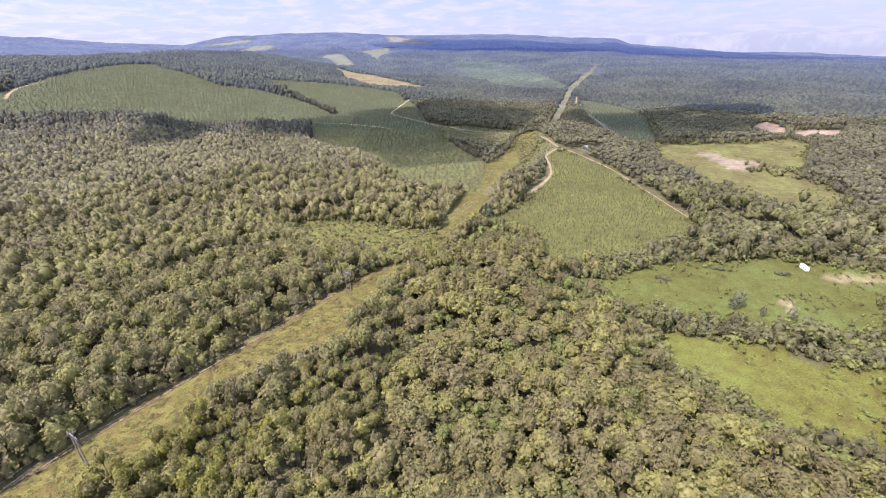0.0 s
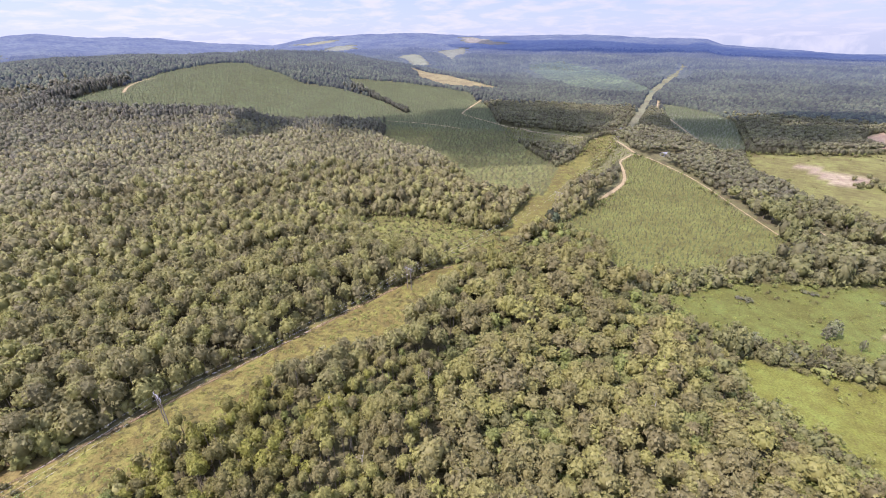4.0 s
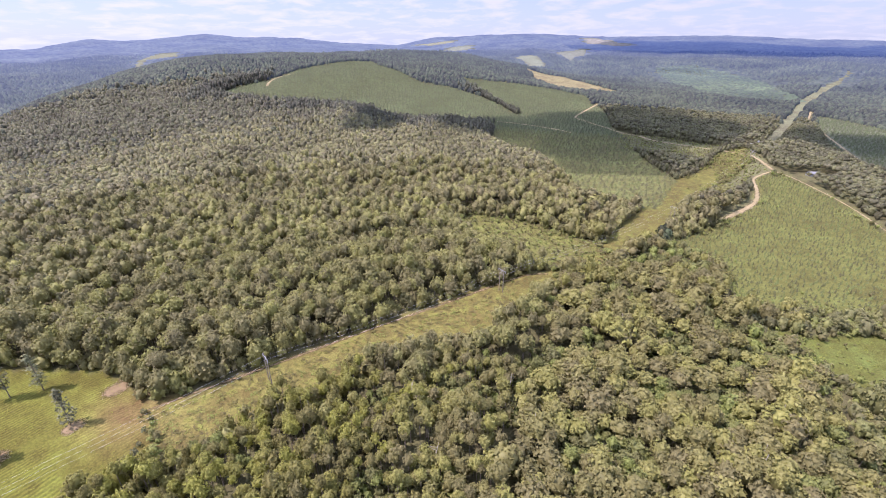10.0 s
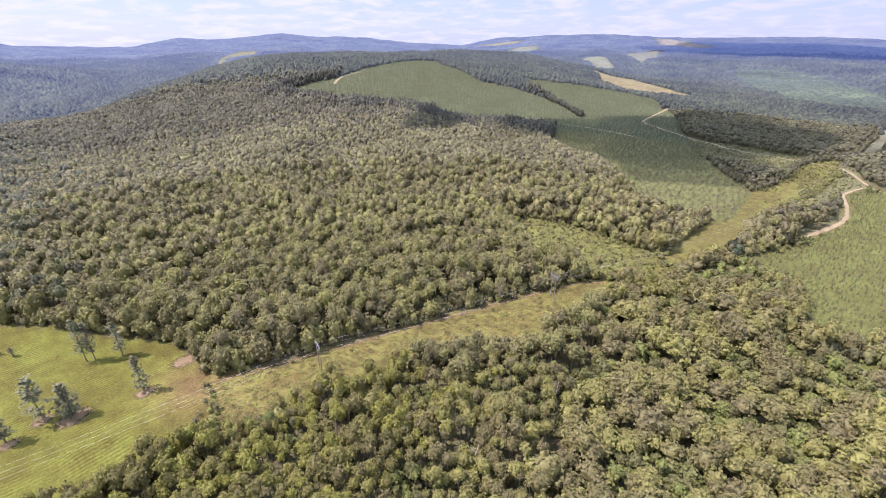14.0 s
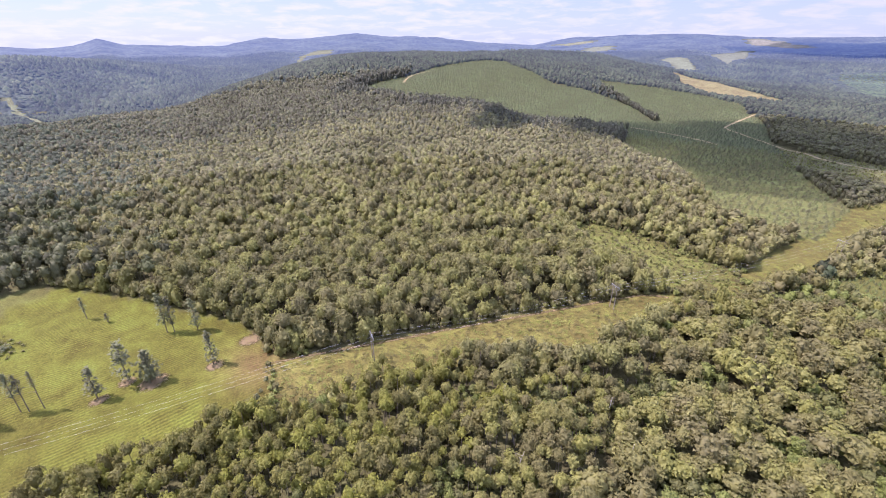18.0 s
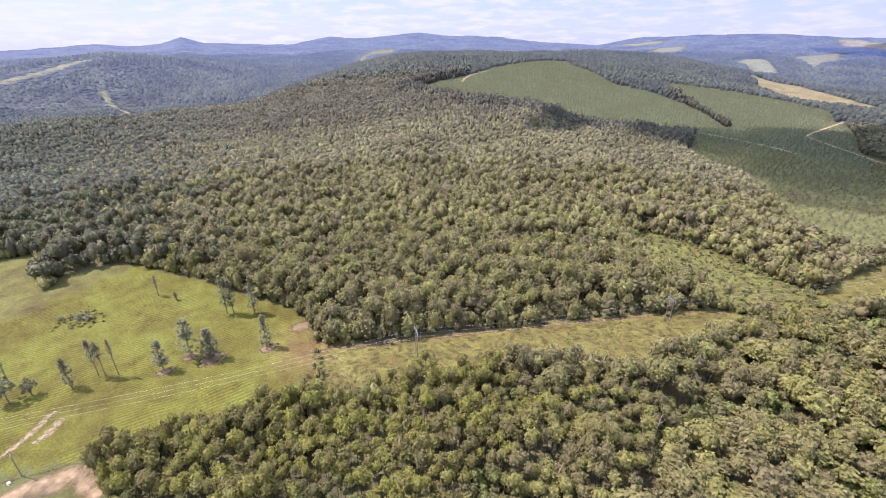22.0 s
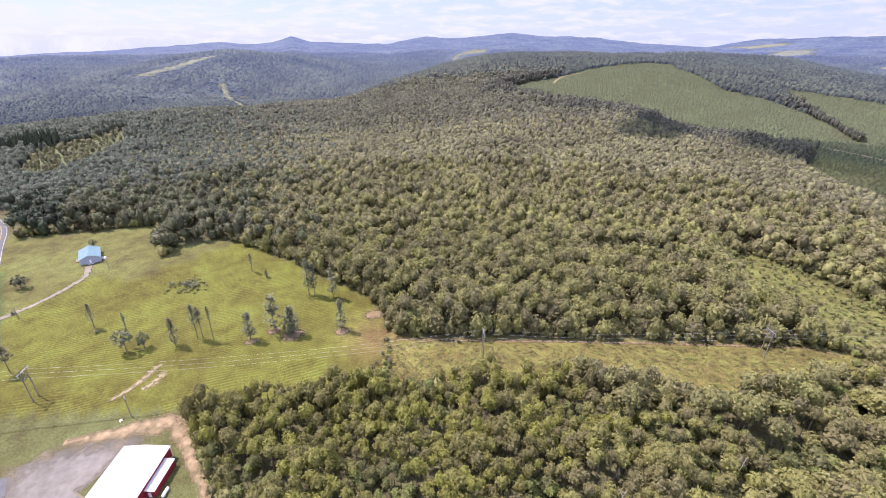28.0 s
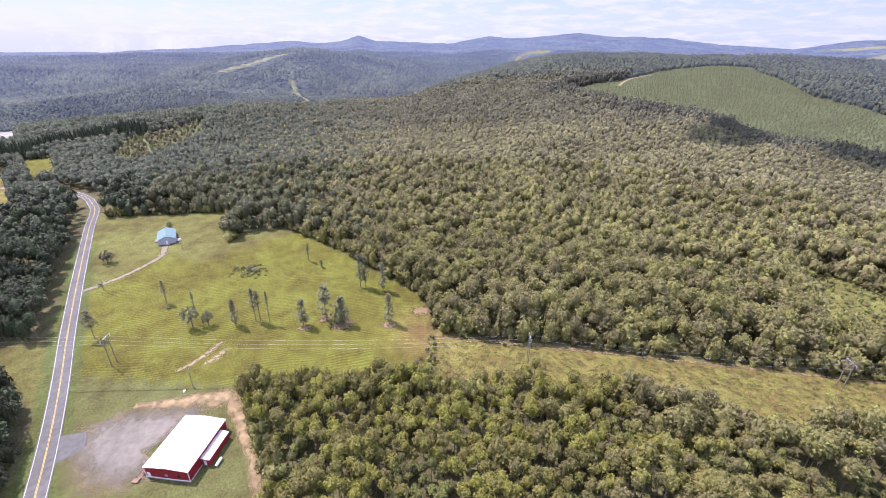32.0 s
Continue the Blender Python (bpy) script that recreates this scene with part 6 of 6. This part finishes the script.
BARE_LIMBS = [limb_mesh(640 + k, 12) for k in range(3)]


def lone_tree(name, x, y, high, radius, foot, kind, label, girth=0.2):
    radius *= 1.25 if kind == "loose" else 1.1
    base = own_tree(name, (LOOSE if kind == "loose" else FULL)[int(abs(x * 7 + y)) % 3], radius, high, foot, label, "tree", "single trees of the meadow", girth)
    base.matrix_basis = pose(x, y, float(ground(x, y)), 0, 0, (x * 37) % 360)
    limbs = new("limbs", BARE_LIMBS[int(abs(x)) % 3])
    limbs.parent, limbs.scale = base, (high, high, high)
    for c in base.children:
        if c.name.startswith("trunk"):
            c.scale.z = high * 0.97
    return base


for x, y, high, radius, foot, kind in ((-213.1, -28.3, 13.0, 0.9, 6.0, "loose"), (-195.3, -11.2, 14.5, 2.0, 2.0, "loose"), (-196.2, -2.4, 17.8, 1.8, 8.0, "loose"), (-194.4, -0.4, 17.0, 1.4, 9.0, "loose"),
                                       (-191.8, 3.5, 17.5, 0.9, 11.0, "loose"), (-229.6, -41.6, 13.0, 1.5, 4.0, "loose"), (-247.9, 32.1, 12.0, 1.2, 4.0, "loose"), (-210.5, -68.4, 14.4, 2.4, 6.0, "loose")):
    lone_tree("pine_tree", x, y, high, radius, foot, kind, "tall thin pine with sparse needles standing in the meadow", 0.17)
for x, y, high, radius, foot, kind in ((-201.8, -29.3, 12.0, 3.6, 3.0, "full"), (-200.4, -22.7, 9.0, 2.4, 1.0, "full"), (-182.6, 17.5, 14.5, 2.8, 2.5, "loose"), (-183.6, 28.4, 19.5, 3.6, 2.5, "loose"), (-177.5, 34.8, 15.0, 3.4, 1.5, "loose"),
                                       (-176.3, 33.6, 11.0, 2.6, 1.0, "full"), (-168.8, 55.3, 16.5, 2.6, 2.0, "loose"), (-206.8, 52.2, 21.0, 2.6, 5.0, "loose"), (-204.5, 54.5, 19.0, 2.2, 5.0, "loose"), (-198.0, 62.2, 17.0, 2.6, 3.0, "loose"),
                                       (-331.6, -45.4, 6.4, 1.8, 0.8, "full"), (-291.0, -75.3, 8.5, 3.6, 1.0, "full"), (-237.2, 37.6, 5.0, 1.1, 0.6, "loose")):
    lone_tree("meadow_tree", x, y, high, radius, foot, kind, "dark green tree casting a short shadow on the meadow")
for x, y, high, radius, foot, kind in ((150.5, 189.0, 10.5, 2.9, 0.6, "full"), (146.5, 186.5, 7.5, 2.5, 0.4, "full"), (168.0, 175.5, 8.5, 2.2, 0.5, "full"), (156.5, 179.5, 6.5, 1.4, 0.4, "full"), (173.5, 172.0, 5.0, 2.6, 0.3, "full"), (111.0, 176.5, 8.0, 3.0, 0.6, "full"), (122.5, 167.5, 5.5, 2.2, 0.3, "full"), (228.5, 247.0, 7.0, 2.6, 0.5, "full")):
    lone_tree("marsh_tree", x, y, high, radius, foot, kind, "dark bushy tree standing in the overgrown wet meadow", 0.14)
for k, (x, y, high, radius) in enumerate(((164.0, 227.5, 2.2, 2.4), (161.0, 229.5, 1.8, 1.8), (127.0, 217.0, 2.0, 2.6), (123.5, 219.0, 1.6, 2.0), (197.0, 220.5, 2.6, 2.6), (193.5, 222.0, 2.0, 2.0), (-134.9, 55.4, 4.0, 1.3), (-141.3, 63.2, 3.0, 1.0), (-137.5, 58.5, 2.4, 0.8), (-132.0, 54.0, 2.0, 0.9), (-249.2, -1.0, 3.2, 2.2), (-246.5, 2.0, 2.8, 2.4), (-254.5, -8.0, 2.2, 1.6), (-262.5, -74.5, 2.0, 1.2), (-224.0, -40.5, 1.8, 1.2))):
    b = new("bush")
    c = new("foliage", FULL[k % 3])
    c.parent, c.scale = b, (radius, radius, high / 2)
    s = new("stems", BARE_LIMBS[k % 3])
    s.parent, s.scale = b, (high, high, high * 0.8)
    b.matrix_basis = pose(x, y, float(ground(x, y)), 0, 0, 50 * k)
    tagged(b, "low dark green bush in the meadow", "bush", "bushes of the meadow")

# -- bleached snags in the near wood --
inner = np.where((nd > 90) & (nd < 190) & (nx > -60) & (nx < 75) & young & ~shrubby & ~open_near & (stand_age > 0.45))[0]
for k in range(12):
    i = inner[(len(inner) * k) // 12 + 5]
    x, y = nx[i] + 1.8, ny[i] + 1.2
    hgt = nh[i] * rng.uniform(0.95, 1.15)
    sn = stand("dead_tree", x, y, rng.uniform(0, 360), "bleached bare dead trunk standing in the wood", "dead tree", "dead trunks of the near wood")
    lean = Vector((rng.normal(0, 1.0), rng.normal(0, 1.0), hgt))
    part("trunk", rod((0, 0, -0.3), lean, 0.2, 0.05, 6), SNAG, sn)
    for q in (0.55, 0.7, 0.82):
        part("branch", rod(lean * q, lean * q + Vector((rng.normal(0, 1.2), rng.normal(0, 1.2), 1.0)), 0.06, 0.02, 5), SNAG, sn)


# -- the clouds whose shadows lie on the hills --
def cloud(x, y, long, wide, turn, seed, material, high=900.0):
    """A flat-based cumulus over the place, up the sun's ray from its shadow."""
    r = np.random.default_rng(seed)
    vs, fs, n = [], [], 0
    for k in range(16):
        c = np.array((r.uniform(-0.42, 0.42) * long, r.uniform(-0.4, 0.4) * wide, r.uniform(0, 25)))
        s = r.uniform(0.18, 0.32) * np.array((long, wide, 90))
        p = ICO2_V * (1 + 0.08 * r.standard_normal((len(ICO2_V), 1))) * s
        p[:, 2] = np.maximum(p[:, 2], -8)
        vs.append(p + c), fs.append(ICO2_F + n)
        n += len(ICO2_V)
    ob = new("backdrop_cloud", mesh_of("cloud", np.concatenate(vs), np.concatenate(fs), [material], smooth=True))
    up = SUN_WAY * (high / SUN_WAY.z)
    ob.matrix_basis = pose(x + up.x, y + up.y, high, 0, 0, turn)
    return tagged(ob, "white flat-based cumulus cloud drifting over the hills", "cloud", kind="structure")


cloud(-45, 700, 255, 350, -25, 1, THIN_CLOUD)
cloud(405, 712, 360, 220, 20, 2, THIN_CLOUD)
cloud(-316, 545, 56, 92, 20, 4, CLOUD)
cloud(1100, 3500, 2600, 900, -15, 3, CLOUD)
